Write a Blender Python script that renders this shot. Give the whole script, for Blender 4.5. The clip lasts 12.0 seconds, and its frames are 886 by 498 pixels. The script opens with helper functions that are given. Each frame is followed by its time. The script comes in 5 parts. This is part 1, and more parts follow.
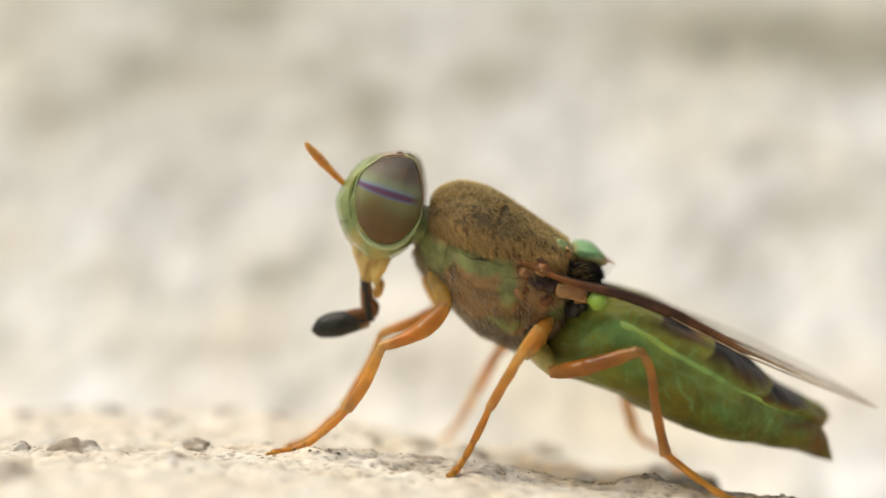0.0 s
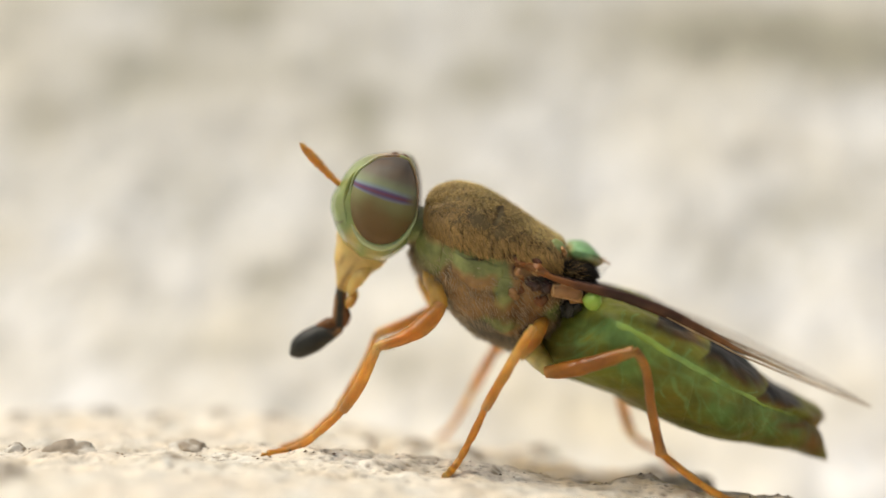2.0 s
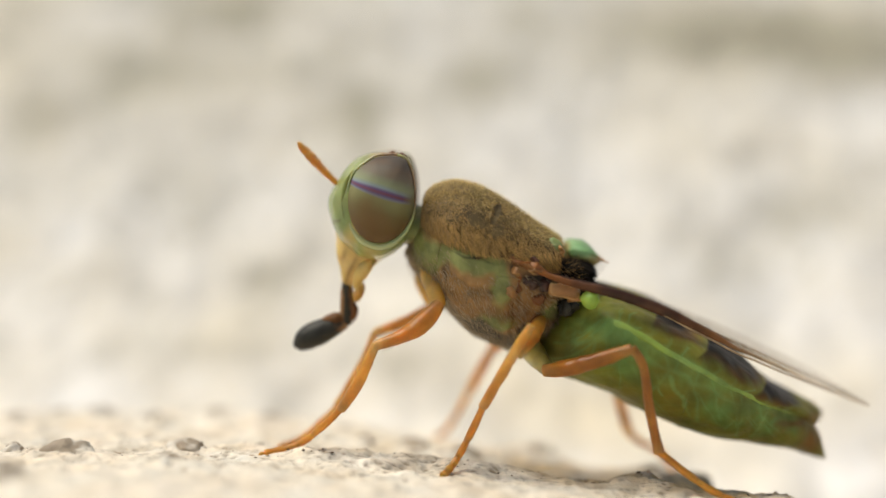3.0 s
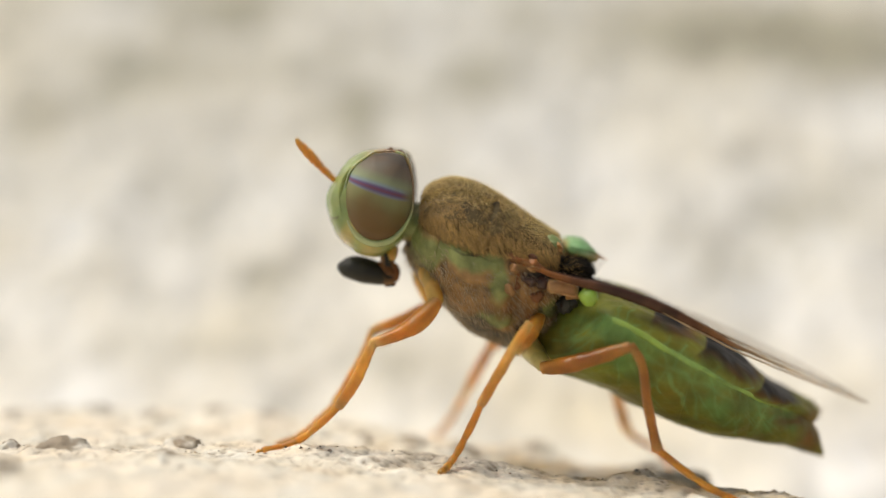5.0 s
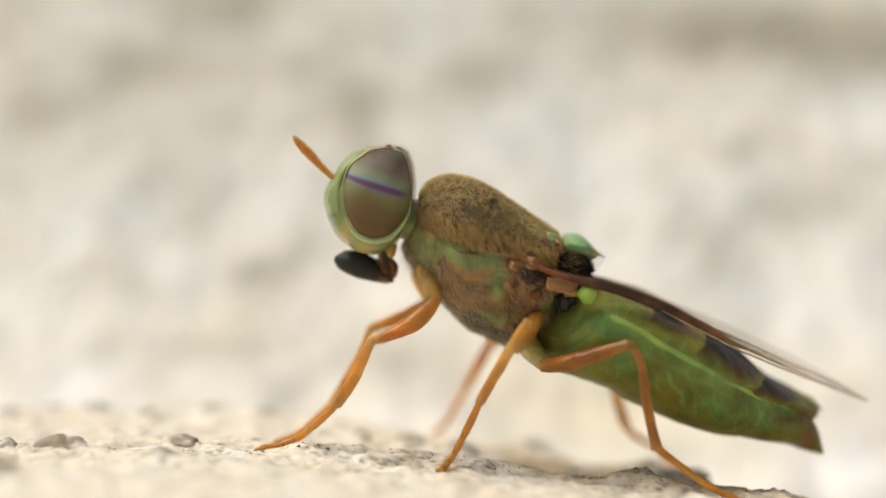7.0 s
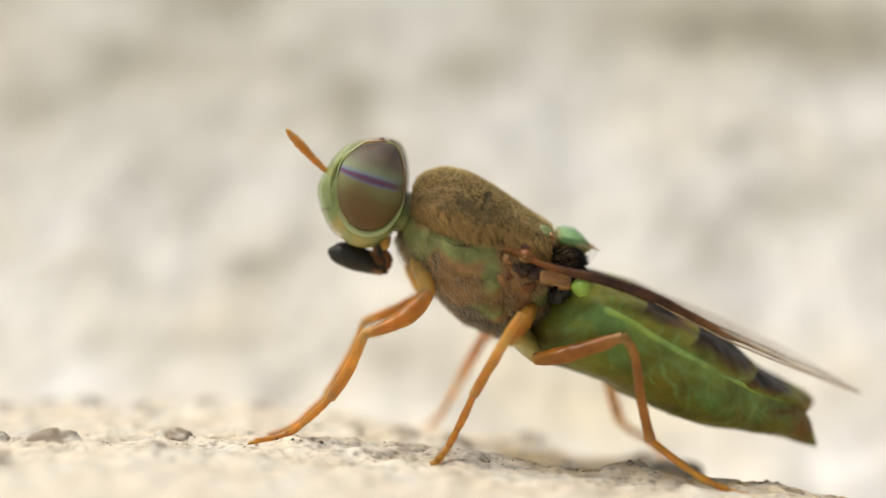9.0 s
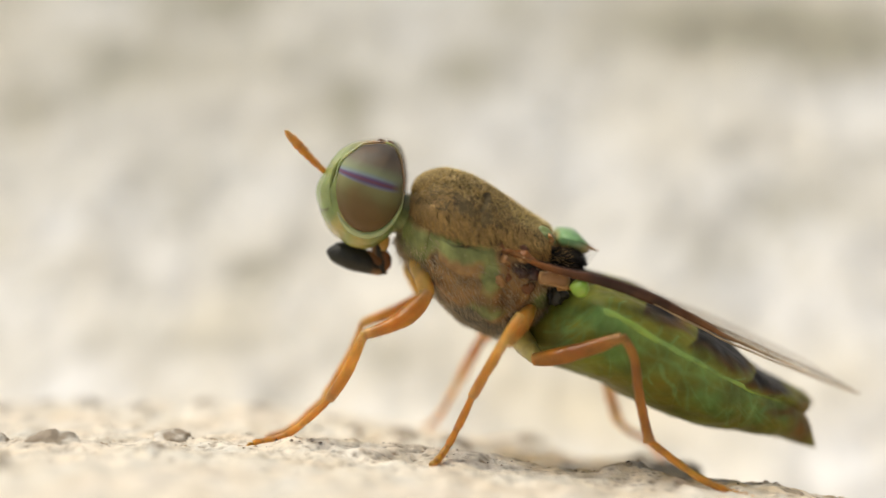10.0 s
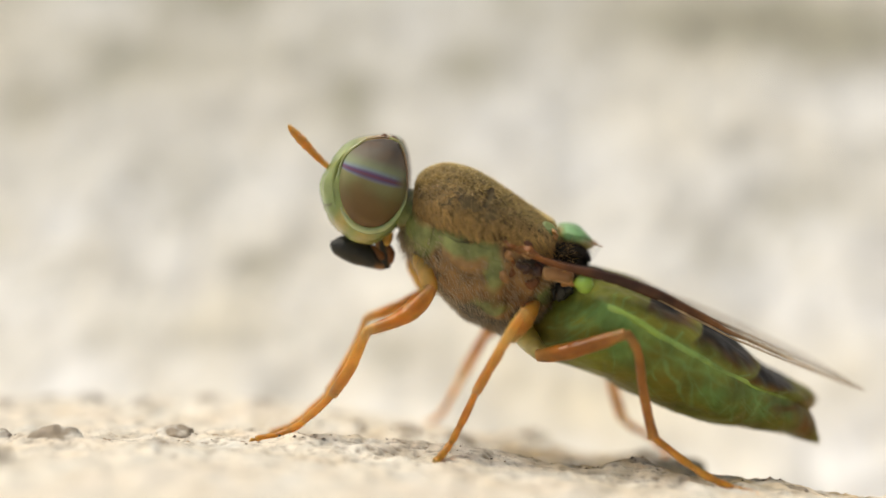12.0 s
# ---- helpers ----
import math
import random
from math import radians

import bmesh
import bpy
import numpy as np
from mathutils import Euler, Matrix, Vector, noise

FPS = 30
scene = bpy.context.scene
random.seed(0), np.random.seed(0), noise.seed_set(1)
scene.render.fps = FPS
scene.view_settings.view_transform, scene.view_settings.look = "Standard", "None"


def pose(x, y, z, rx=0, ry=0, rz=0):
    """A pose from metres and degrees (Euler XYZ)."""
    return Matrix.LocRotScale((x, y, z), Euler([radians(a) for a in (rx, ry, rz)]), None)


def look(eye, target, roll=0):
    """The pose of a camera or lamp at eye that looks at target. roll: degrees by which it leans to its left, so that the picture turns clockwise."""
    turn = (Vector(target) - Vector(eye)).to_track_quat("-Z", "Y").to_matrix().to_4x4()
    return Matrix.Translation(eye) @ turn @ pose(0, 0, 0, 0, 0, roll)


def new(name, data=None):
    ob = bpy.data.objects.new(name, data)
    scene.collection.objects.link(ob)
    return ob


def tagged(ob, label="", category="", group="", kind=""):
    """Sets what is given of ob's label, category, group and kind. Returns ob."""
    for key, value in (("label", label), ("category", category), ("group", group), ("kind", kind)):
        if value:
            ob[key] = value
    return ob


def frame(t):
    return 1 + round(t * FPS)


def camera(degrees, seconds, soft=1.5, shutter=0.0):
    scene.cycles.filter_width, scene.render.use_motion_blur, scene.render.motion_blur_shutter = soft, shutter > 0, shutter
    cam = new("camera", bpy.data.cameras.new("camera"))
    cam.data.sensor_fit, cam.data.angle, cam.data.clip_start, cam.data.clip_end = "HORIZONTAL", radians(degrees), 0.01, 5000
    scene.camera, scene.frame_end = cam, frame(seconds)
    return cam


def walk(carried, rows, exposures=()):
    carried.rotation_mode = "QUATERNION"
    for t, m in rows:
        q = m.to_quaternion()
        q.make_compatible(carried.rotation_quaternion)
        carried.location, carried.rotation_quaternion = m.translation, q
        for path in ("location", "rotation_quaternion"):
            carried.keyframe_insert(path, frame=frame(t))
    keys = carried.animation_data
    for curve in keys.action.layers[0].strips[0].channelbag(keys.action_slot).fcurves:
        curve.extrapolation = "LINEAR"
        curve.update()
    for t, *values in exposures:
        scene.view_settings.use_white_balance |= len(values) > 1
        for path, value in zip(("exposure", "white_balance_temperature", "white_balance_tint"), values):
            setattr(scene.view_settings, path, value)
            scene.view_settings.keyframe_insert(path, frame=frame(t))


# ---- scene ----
cam = camera(40, 12.0, soft=1.5)
cam.data.dof.use_dof = True
cam.data.dof.focus_distance = 0.0247
cam.data.dof.aperture_fstop = 28

# a slow drift of the held camera, a hand's width from a small insect
walk(cam, [
    (0, look((-0.000000, -0.025746, 0.007213), (-0.000209, -0.000047, 0.004449), 0.106)),
    (0.5, look((-0.000025, -0.025736, 0.007197), (-0.000196, -0.000037, 0.004431), 0.123)),
    (1, look((-0.000030, -0.025736, 0.007218), (-0.000175, -0.000038, 0.004443), 0.066)),
    (1.5, look((-0.000025, -0.025730, 0.007229), (-0.000144, -0.000031, 0.004453), 0.011)),
    (2, look((-0.000030, -0.025753, 0.007177), (-0.000108, -0.000048, 0.004458), 0.042)),
    (2.5, look((-0.000003, -0.025744, 0.007175), (-0.000079, -0.000040, 0.004453), 0.021)),
    (3, look((-0.000026, -0.025759, 0.007138), (-0.000058, -0.000053, 0.004433), -0.023)),
    (5, look((-0.000018, -0.025710, 0.007063), (-0.000018, -0.000003, 0.004368), 0.027)),
    (5.5, look((0.000000, -0.025707, 0.007085), (0.000000, 0.000000, 0.004383), 0.000)),
    (6, look((0.000022, -0.025688, 0.007095), (0.000016, 0.000017, 0.004382), -0.043)),
    (6.5, look((0.000018, -0.025653, 0.007038), (0.000021, 0.000056, 0.004362), -0.009)),
    (7, look((0.000020, -0.025614, 0.007056), (0.000018, 0.000088, 0.004305), -0.011)),
    (9, look((-0.000001, -0.025599, 0.007041), (0.000154, 0.000088, 0.004158), -0.059)),
    (9.5, look((-0.000022, -0.025615, 0.007027), (0.000175, 0.000075, 0.004177), -0.050)),
    (10, look((-0.000035, -0.025618, 0.007008), (0.000179, 0.000074, 0.004181), -0.076)),
    (10.5, look((-0.000029, -0.025611, 0.006985), (0.000177, 0.000082, 0.004163), -0.047)),
    (11, look((-0.000012, -0.025549, 0.006978), (0.000150, 0.000141, 0.004126), -0.048)),
    (11.5, look((-0.000060, -0.025546, 0.006996), (0.000123, 0.000139, 0.004102), -0.052)),
    (12, look((-0.000055, -0.025533, 0.007002), (0.000105, 0.000148, 0.004077), -0.046)),
], exposures=[(0, 0.08), (12, 0.05)])

# ---- light ----
MM = 0.001
world = bpy.data.worlds.new("sky")
scene.world = world
world.use_nodes = True
wn = world.node_tree.nodes
sky = wn.new("ShaderNodeTexSky")
sky.sky_type, sky.sun_disc = "NISHITA", False
sky.sun_elevation, sky.sun_rotation = radians(65), radians(273)
sky.dust_density = 4.0
wn["Background"].inputs["Strength"].default_value = 0.085
world.node_tree.links.new(sky.outputs["Color"], wn["Background"].inputs["Color"])

sun = new("sun", bpy.data.lights.new("sun", "SUN"))
sun.data.energy, sun.data.angle, sun.data.color = 2.6, radians(42), (1.0, 0.955, 0.83)
sun.matrix_world = look((-0.42, 0.02, 0.91), (0, 0, 0))


# ---- materials ----
def mat(name, base, rough=0.5, var=0.2, scale=2000.0, bump=0.0, bump_scale=0.0, sss=0.0, radius=0.3, metal=0.0,
        spec=0.5, coat=0.0, second=None, alpha=1.0, masks=(), coarse=0.25, through_light=0.0, web=None, strand=0.0):
    """A procedural surface: two scales of colour variation, relief, and named patterns of its mesh mixed in."""
    m = bpy.data.materials.new(name)
    m.use_nodes = True
    n, l = m.node_tree.nodes, m.node_tree.links
    b = n["Principled BSDF"]
    tc = n.new("ShaderNodeTexCoord")
    fine, wide = n.new("ShaderNodeTexNoise"), n.new("ShaderNodeTexNoise")
    for tex, s, d in ((fine, scale, 5.0), (wide, scale * coarse, 3.0)):
        tex.inputs["Scale"].default_value, tex.inputs["Detail"].default_value = s, d
        l.new(tc.outputs["Object"], tex.inputs["Vector"])
    ramp = n.new("ShaderNodeMapRange")
    ramp.inputs["From Min"].default_value, ramp.inputs["From Max"].default_value = 0.3, 0.7
    ramp.inputs["To Min"].default_value, ramp.inputs["To Max"].default_value = 1 - var, 1 + var
    l.new(fine.outputs["Fac"], ramp.inputs["Value"])
    pick = n.new("ShaderNodeMix")
    pick.data_type = "RGBA"
    pick.inputs["A"].default_value = (*base, 1)
    pick.inputs["B"].default_value = (*(second or [c * 0.75 for c in base]), 1)
    step = n.new("ShaderNodeMapRange")
    step.inputs["From Min"].default_value, step.inputs["From Max"].default_value = 0.4, 0.65
    l.new(wide.outputs["Fac"], step.inputs["Value"])
    l.new(step.outputs["Result"], pick.inputs["Factor"])
    colour = pick.outputs["Result"]
    if web:  # fine branching lines: (cells per metre, width, tint, strength)
        warp, cells, edge, mx = n.new("ShaderNodeTexNoise"), n.new("ShaderNodeTexVoronoi"), n.new("ShaderNodeMapRange"), n.new("ShaderNodeMix")
        warp.inputs["Scale"].default_value, warp.inputs["Detail"].default_value = web[0] * 1.3, 3.0
        add = n.new("ShaderNodeMix")
        add.data_type = "VECTOR"
        add.inputs["Factor"].default_value = 0.0006
        l.new(tc.outputs["Object"], warp.inputs["Vector"])
        l.new(tc.outputs["Object"], add.inputs["A"])
        l.new(warp.outputs["Color"], add.inputs["B"])
        cells.feature = "DISTANCE_TO_EDGE"
        cells.inputs["Scale"].default_value = web[0]
        l.new(add.outputs["Result"], cells.inputs["Vector"])
        edge.inputs["From Min"].default_value, edge.inputs["From Max"].default_value = 0.0, web[1]
        edge.inputs["To Min"].default_value, edge.inputs["To Max"].default_value = web[3], 0.0
        l.new(cells.outputs["Distance"], edge.inputs["Value"])
        mx.data_type = "RGBA"
        mx.inputs["B"].default_value = (*web[2], 1)
        l.new(edge.outputs["Result"], mx.inputs["Factor"])
        l.new(colour, mx.inputs["A"])
        colour = mx.outputs["Result"]
    for attribute, tint in masks:
        at, mx = n.new("ShaderNodeAttribute"), n.new("ShaderNodeMix")
        at.attribute_name = attribute
        mx.data_type = "RGBA"
        mx.inputs["B"].default_value = (*tint, 1)
        l.new(at.outputs["Fac"], mx.inputs["Factor"])
        l.new(colour, mx.inputs["A"])
        colour = mx.outputs["Result"]
    mul = n.new("ShaderNodeVectorMath")
    mul.operation = "SCALE"
    l.new(colour, mul.inputs[0])
    l.new(ramp.outputs["Result"], mul.inputs["Scale"])
    shade = mul.outputs["Vector"]
    if strand:  # each loose piece a little lighter or darker
        geo, lift, tone = n.new("ShaderNodeNewGeometry"), n.new("ShaderNodeMapRange"), n.new("ShaderNodeVectorMath")
        lift.inputs["To Min"].default_value, lift.inputs["To Max"].default_value = 1 - strand, 1 + 0.6 * strand
        tone.operation = "SCALE"
        l.new(geo.outputs["Random Per Island"], lift.inputs["Value"])
        l.new(shade, tone.inputs[0])
        l.new(lift.outputs["Result"], tone.inputs["Scale"])
        shade = tone.outputs["Vector"]
    l.new(shade, b.inputs["Base Color"])
    b.inputs["Roughness"].default_value = rough
    b.inputs["Metallic"].default_value = metal
    b.inputs["Specular IOR Level"].default_value = spec
    b.inputs["Coat Weight"].default_value = coat
    b.inputs["Coat Roughness"].default_value = 0.15
    b.inputs["Alpha"].default_value = alpha
    b.inputs["Transmission Weight"].default_value = through_light
    if sss:
        b.inputs["Subsurface Weight"].default_value = sss
        b.inputs["Subsurface Radius"].default_value = (1.0, 0.7, 0.35)
        b.inputs["Subsurface Scale"].default_value = radius * MM
    if bump:
        tex, bp = n.new("ShaderNodeTexNoise"), n.new("ShaderNodeBump")
        tex.inputs["Scale"].default_value, tex.inputs["Detail"].default_value = bump_scale or scale, 6.0
        l.new(tc.outputs["Object"], tex.inputs["Vector"])
        bp.inputs["Strength"].default_value, bp.inputs["Distance"].default_value = 1.0, bump * MM
        l.new(tex.outputs["Fac"], bp.inputs["Height"])
        l.new(bp.outputs["Normal"], b.inputs["Normal"])
    return m


LIME = mat("limewash", (0.80, 0.752, 0.645), 0.7, 0.22, 2400.0, 0.08, 5200.0, second=(0.80, 0.71, 0.58), masks=[("ochre", (0.62, 0.45, 0.22)), ("dirt_shade", (0.275, 0.208, 0.135))])
PLASTER = mat("wall plaster", (0.885, 0.868, 0.832), 0.85, 0.16, 420.0, 0.5, 300.0, second=(0.82, 0.765, 0.65), masks=[("warm", (0.80, 0.69, 0.47)), ("dirt_shade", (0.33, 0.305, 0.22))], coarse=0.2)
DUST = mat("dark dust", (0.24, 0.17, 0.11), 0.8, 0.3, 4000.0, second=(0.40, 0.30, 0.20), strand=0.7)
GREEN_SHELL = mat("pale green cuticle", (0.168, 0.268, 0.072), 0.26, 0.2, 2000.0, 0.02, 3800.0, 0.35, 0.3, second=(0.24, 0.29, 0.09), coat=0.3, spec=0.4,
                  masks=[("brown", (0.30, 0.14, 0.04)), ("yellow", (0.50, 0.38, 0.12)), ("dark", (0.05, 0.03, 0.015))])
RIM = mat("whitish green rim", (0.29, 0.385, 0.155), 0.24, 0.18, 2200.0, 0.012, 4000.0, 0.35, 0.3, second=(0.38, 0.42, 0.20), coat=0.6, masks=[("brown", (0.24, 0.15, 0.085))])
BRONZE = mat("bronze scutum", (0.100, 0.069, 0.025), 0.75, 0.35, 6000.0, 0.03, 9000.0, second=(0.055, 0.036, 0.014), spec=0.25)
PLEURON = mat("green and brown pleuron", (0.24, 0.13, 0.045), 0.5, 0.35, 3400.0, 0.03, 4000.0, 0.2, 0.2, second=(0.29, 0.17, 0.065), spec=0.3,
              masks=[("green", (0.19, 0.215, 0.07)), ("grey", (0.085, 0.070, 0.050)), ("dark", (0.022, 0.014, 0.008))])
ABDOMEN = mat("translucent green abdomen", (0.240, 0.252, 0.040), 0.48, 0.34, 1700.0, 0.03, 2600.0, 0.35, 0.13, second=(0.170, 0.160, 0.021), spec=0.12, web=(1900.0, 0.10, (0.25, 0.36, 0.11), 0.15), through_light=0.12,
              masks=[("teal", (0.140, 0.310, 0.085)), ("brown", (0.165, 0.078, 0.013)), ("thread", (0.21, 0.36, 0.11)), ("pale", (0.20, 0.36, 0.10)), ("mark", (0.008, 0.006, 0.005))])
PALE_LINE = mat("pale green ridge", (0.28, 0.44, 0.13), 0.45, 0.35, 1800.0, sss=0.3, radius=0.2, second=(0.26, 0.36, 0.06), spec=0.3)
LIGHT_GREEN = mat("bright green knob", (0.30, 0.46, 0.06), 0.4, 0.12, 2500.0, 0.008, sss=0.4, radius=0.3)
LIGHT_GREEN_DULL = mat("dull green knob", (0.22, 0.27, 0.09), 0.45, 0.3, 2600.0, 0.02, sss=0.2, radius=0.2, second=(0.28, 0.20, 0.07))
MINT = mat("mint green scutellum", (0.19, 0.35, 0.14), 0.55, 0.25, 2500.0, 0.01, sss=0.3, radius=0.3, masks=[("brown", (0.33, 0.22, 0.08))])
AMBER = mat("amber leg cuticle", (0.88, 0.44, 0.065), 0.34, 0.26, 2600.0, 0.016, 6000.0, 0.6, 0.3, second=(0.74, 0.29, 0.028), spec=0.35, through_light=0.55,
            masks=[("pale", (0.88, 0.60, 0.20)), ("brown", (0.42, 0.14, 0.015))])
DARK_AMBER = mat("dark amber cuticle", (0.64, 0.285, 0.038), 0.34, 0.3, 2600.0, 0.016, 6000.0, 0.5, 0.25, second=(0.46, 0.165, 0.016), spec=0.35, through_light=0.5,
                 masks=[("pale", (0.78, 0.46, 0.13)), ("brown", (0.34, 0.11, 0.012))])
RUSTY_AMBER = mat("rusty amber cuticle", (0.76, 0.31, 0.05), 0.4, 0.3, 2600.0, 0.016, 6000.0, 0.5, 0.3, second=(0.55, 0.17, 0.02), spec=0.3, through_light=0.5)
COXA_GREEN = mat("greenish yellow coxa", (0.56, 0.47, 0.12), 0.35, 0.3, 2400.0, 0.02, 5000.0, 0.5, 0.35, second=(0.42, 0.25, 0.05), coat=0.3, through_light=0.3)
HONEY = mat("honey coxa", (0.82, 0.52, 0.11), 0.45, 0.25, 2600.0, 0.014, 6000.0, 0.5, 0.35, second=(0.72, 0.38, 0.05), through_light=0.4)
YELLOW = mat("yellow rostrum", (0.84, 0.63, 0.21), 0.32, 0.2, 1800.0, 0.015, 5000.0, 0.5, 0.4, second=(0.70, 0.47, 0.12), through_light=0.25, masks=[("brown", (0.26, 0.10, 0.02))])
MOUTH = mat("black and brown mouth cuticle", (0.022, 0.021, 0.015), 0.5, 0.3, 3000.0, 0.015, 8000.0, second=(0.034, 0.030, 0.018), spec=0.3, sss=0.1, masks=[("brown", (0.24, 0.12, 0.042))])
BLACK = mat("blackish cuticle", (0.022, 0.020, 0.014), 0.45, 0.3, 3000.0, 0.02, 8000.0, second=(0.036, 0.030, 0.020), spec=0.35)
DARK_BROWN = mat("dark reddish brown cuticle", (0.065, 0.028, 0.014), 0.42, 0.3, 3000.0, 0.02, sss=0.1, second=(0.14, 0.045, 0.018))
BROWN = mat("brown sclerite", (0.19, 0.085, 0.028), 0.42, 0.35, 3600.0, 0.03, second=(0.09, 0.04, 0.016), spec=0.15)
PEACH = mat("peach sclerite", (0.38, 0.205, 0.065), 0.4, 0.45, 3400.0, 0.05, sss=0.15, radius=0.15, second=(0.24, 0.10, 0.03))
PEACH_DARK = mat("dull peach sclerite", (0.30, 0.155, 0.05), 0.5, 0.4, 3000.0, 0.04, sss=0.15, radius=0.15, second=(0.20, 0.09, 0.028))
PALE_TAN = mat("pale tan sclerite", (0.50, 0.31, 0.12), 0.4, 0.3, 3400.0, 0.02, sss=0.2, radius=0.15, second=(0.38, 0.20, 0.07))
RUST = mat("rusty sclerite", (0.24, 0.09, 0.022), 0.45, 0.4, 3600.0, 0.04, sss=0.15, radius=0.2, second=(0.11, 0.04, 0.012), spec=0.3)
GOLD_HAIR = mat("golden hair", (0.92, 0.68, 0.28), 0.22, 0.4, 1500.0, second=(0.42, 0.27, 0.085), metal=0.45, strand=0.8)
GREY_HAIR = mat("greyish hair", (0.48, 0.39, 0.25), 0.45, 0.3, 1500.0, second=(0.28, 0.21, 0.12), strand=0.6)
TUFT = mat("shining golden hair", (1.0, 0.79, 0.40), 0.22, 0.3, 1500.0, second=(0.80, 0.57, 0.23), metal=0.6, strand=0.65)
BROWN_HAIR = mat("brown hair", (0.72, 0.46, 0.16), 0.3, 0.35, 1500.0, second=(0.12, 0.065, 0.02), strand=0.8)
FUZZ = mat("brownish black fuzz", (0.028, 0.020, 0.012), 0.9, 0.3, 3000.0, 0.02, spec=0.1)
BLACK_HAIR = mat("black hair", (0.02, 0.016, 0.012), 0.5, 0.2, 1500.0)
VEIN = mat("brown wing vein", (0.055, 0.026, 0.016), 0.45, 0.35, 2500.0, 0.02, spec=0.2, second=(0.105, 0.046, 0.02), masks=[("pale", (0.58, 0.42, 0.24)), ("amber", (0.24, 0.085, 0.018))])


def eye_material():
    """Olive iridescent eye with one purple band edged in blue."""
    m = bpy.data.materials.new("banded compound eye")
    m.use_nodes = True
    n, l = m.node_tree.nodes, m.node_tree.links
    b = n["Principled BSDF"]
    at = n.new("ShaderNodeAttribute")
    at.attribute_name = "band"
    ramp = n.new("ShaderNodeValToRGB")
    stops = [(0.0, (0.110, 0.062, 0.022)), (0.22, (0.128, 0.078, 0.028)), (0.42, (0.140, 0.112, 0.044)), (0.59, (0.201, 0.201, 0.087)),
             (0.612, (0.169, 0.185, 0.215)), (0.632, (0.110, 0.090, 0.17)), (0.660, (0.150, 0.052, 0.075)), (0.690, (0.115, 0.080, 0.17)),
             (0.714, (0.201, 0.245, 0.265)), (0.76, (0.226, 0.258, 0.144)), (0.86, (0.161, 0.136, 0.096)), (1.0, (0.104, 0.084, 0.065))]
    while len(ramp.color_ramp.elements) < len(stops):
        ramp.color_ramp.elements.new(0.5)
    for e, (pos, c) in zip(ramp.color_ramp.elements, stops):
        e.position, e.color = pos, (*c, 1)
    l.new(at.outputs["Fac"], ramp.inputs["Fac"])
    tc, no, mx = n.new("ShaderNodeTexCoord"), n.new("ShaderNodeTexNoise"), n.new("ShaderNodeVectorMath")
    mr = n.new("ShaderNodeMapRange")
    no.inputs["Scale"].default_value, no.inputs["Detail"].default_value = 900.0, 4.0
    mr.inputs["To Min"].default_value, mr.inputs["To Max"].default_value = 0.75, 1.25
    l.new(tc.outputs["Object"], no.inputs["Vector"])
    l.new(no.outputs["Fac"], mr.inputs["Value"])
    mx.operation = "SCALE"
    calm, quiet = n.new("ShaderNodeAttribute"), n.new("ShaderNodeMix")
    calm.attribute_name = "calm"
    quiet.data_type = "RGBA"
    quiet.inputs["B"].default_value = (0.185, 0.165, 0.075, 1)
    l.new(calm.outputs["Fac"], quiet.inputs["Factor"])
    drift, span, tinge = n.new("ShaderNodeTexNoise"), n.new("ShaderNodeMapRange"), n.new("ShaderNodeMix")
    drift.inputs["Scale"].default_value, drift.inputs["Detail"].default_value = 1100.0, 2.0
    l.new(tc.outputs["Object"], drift.inputs["Vector"])
    span.inputs["From Min"].default_value, span.inputs["From Max"].default_value, span.inputs["To Max"].default_value = 0.48, 0.72, 0.55
    l.new(drift.outputs["Fac"], span.inputs["Value"])
    tinge.data_type = "RGBA"
    tinge.inputs["B"].default_value = (0.175, 0.085, 0.032, 1)
    l.new(span.outputs["Result"], tinge.inputs["Factor"])
    l.new(ramp.outputs["Color"], tinge.inputs["A"])
    l.new(tinge.outputs["Result"], quiet.inputs["A"])
    l.new(quiet.outputs["Result"], mx.inputs[0])
    l.new(mr.outputs["Result"], mx.inputs["Scale"])
    l.new(mx.outputs["Vector"], b.inputs["Base Color"])
    vo, bp = n.new("ShaderNodeTexVoronoi"), n.new("ShaderNodeBump")
    vo.inputs["Scale"].default_value = 28000.0
    l.new(tc.outputs["Object"], vo.inputs["Vector"])
    bp.inputs["Strength"].default_value, bp.inputs["Distance"].default_value, bp.invert = 0.5, 0.004 * MM, True
    l.new(vo.outputs["Distance"], bp.inputs["Height"])
    l.new(bp.outputs["Normal"], b.inputs["Normal"])
    b.inputs["Roughness"].default_value = 0.55
    b.inputs["Specular IOR Level"].default_value = 0.2
    return m


def membrane_material():
    """Thin smoky wing skin: mostly clear, with a faint brown tint and a gloss."""
    m = bpy.data.materials.new("smoky wing membrane")
    m.use_nodes = True
    n, l = m.node_tree.nodes, m.node_tree.links
    b = n["Principled BSDF"]
    no, tc = n.new("ShaderNodeTexNoise"), n.new("ShaderNodeTexCoord")
    no.inputs["Scale"].default_value = 900.0
    l.new(tc.outputs["Object"], no.inputs["Vector"])
    mr = n.new("ShaderNodeMapRange")
    mr.inputs["To Min"].default_value, mr.inputs["To Max"].default_value = 0.03, 0.11
    l.new(no.outputs["Fac"], mr.inputs["Value"])
    l.new(mr.outputs["Result"], b.inputs["Alpha"])
    b.inputs["Base Color"].default_value = (0.40, 0.29, 0.17, 1)
    b.inputs["Roughness"].default_value = 0.45
    b.inputs["Specular IOR Level"].default_value = 0.25
    return m


EYE, MEMBRANE = eye_material(), membrane_material()


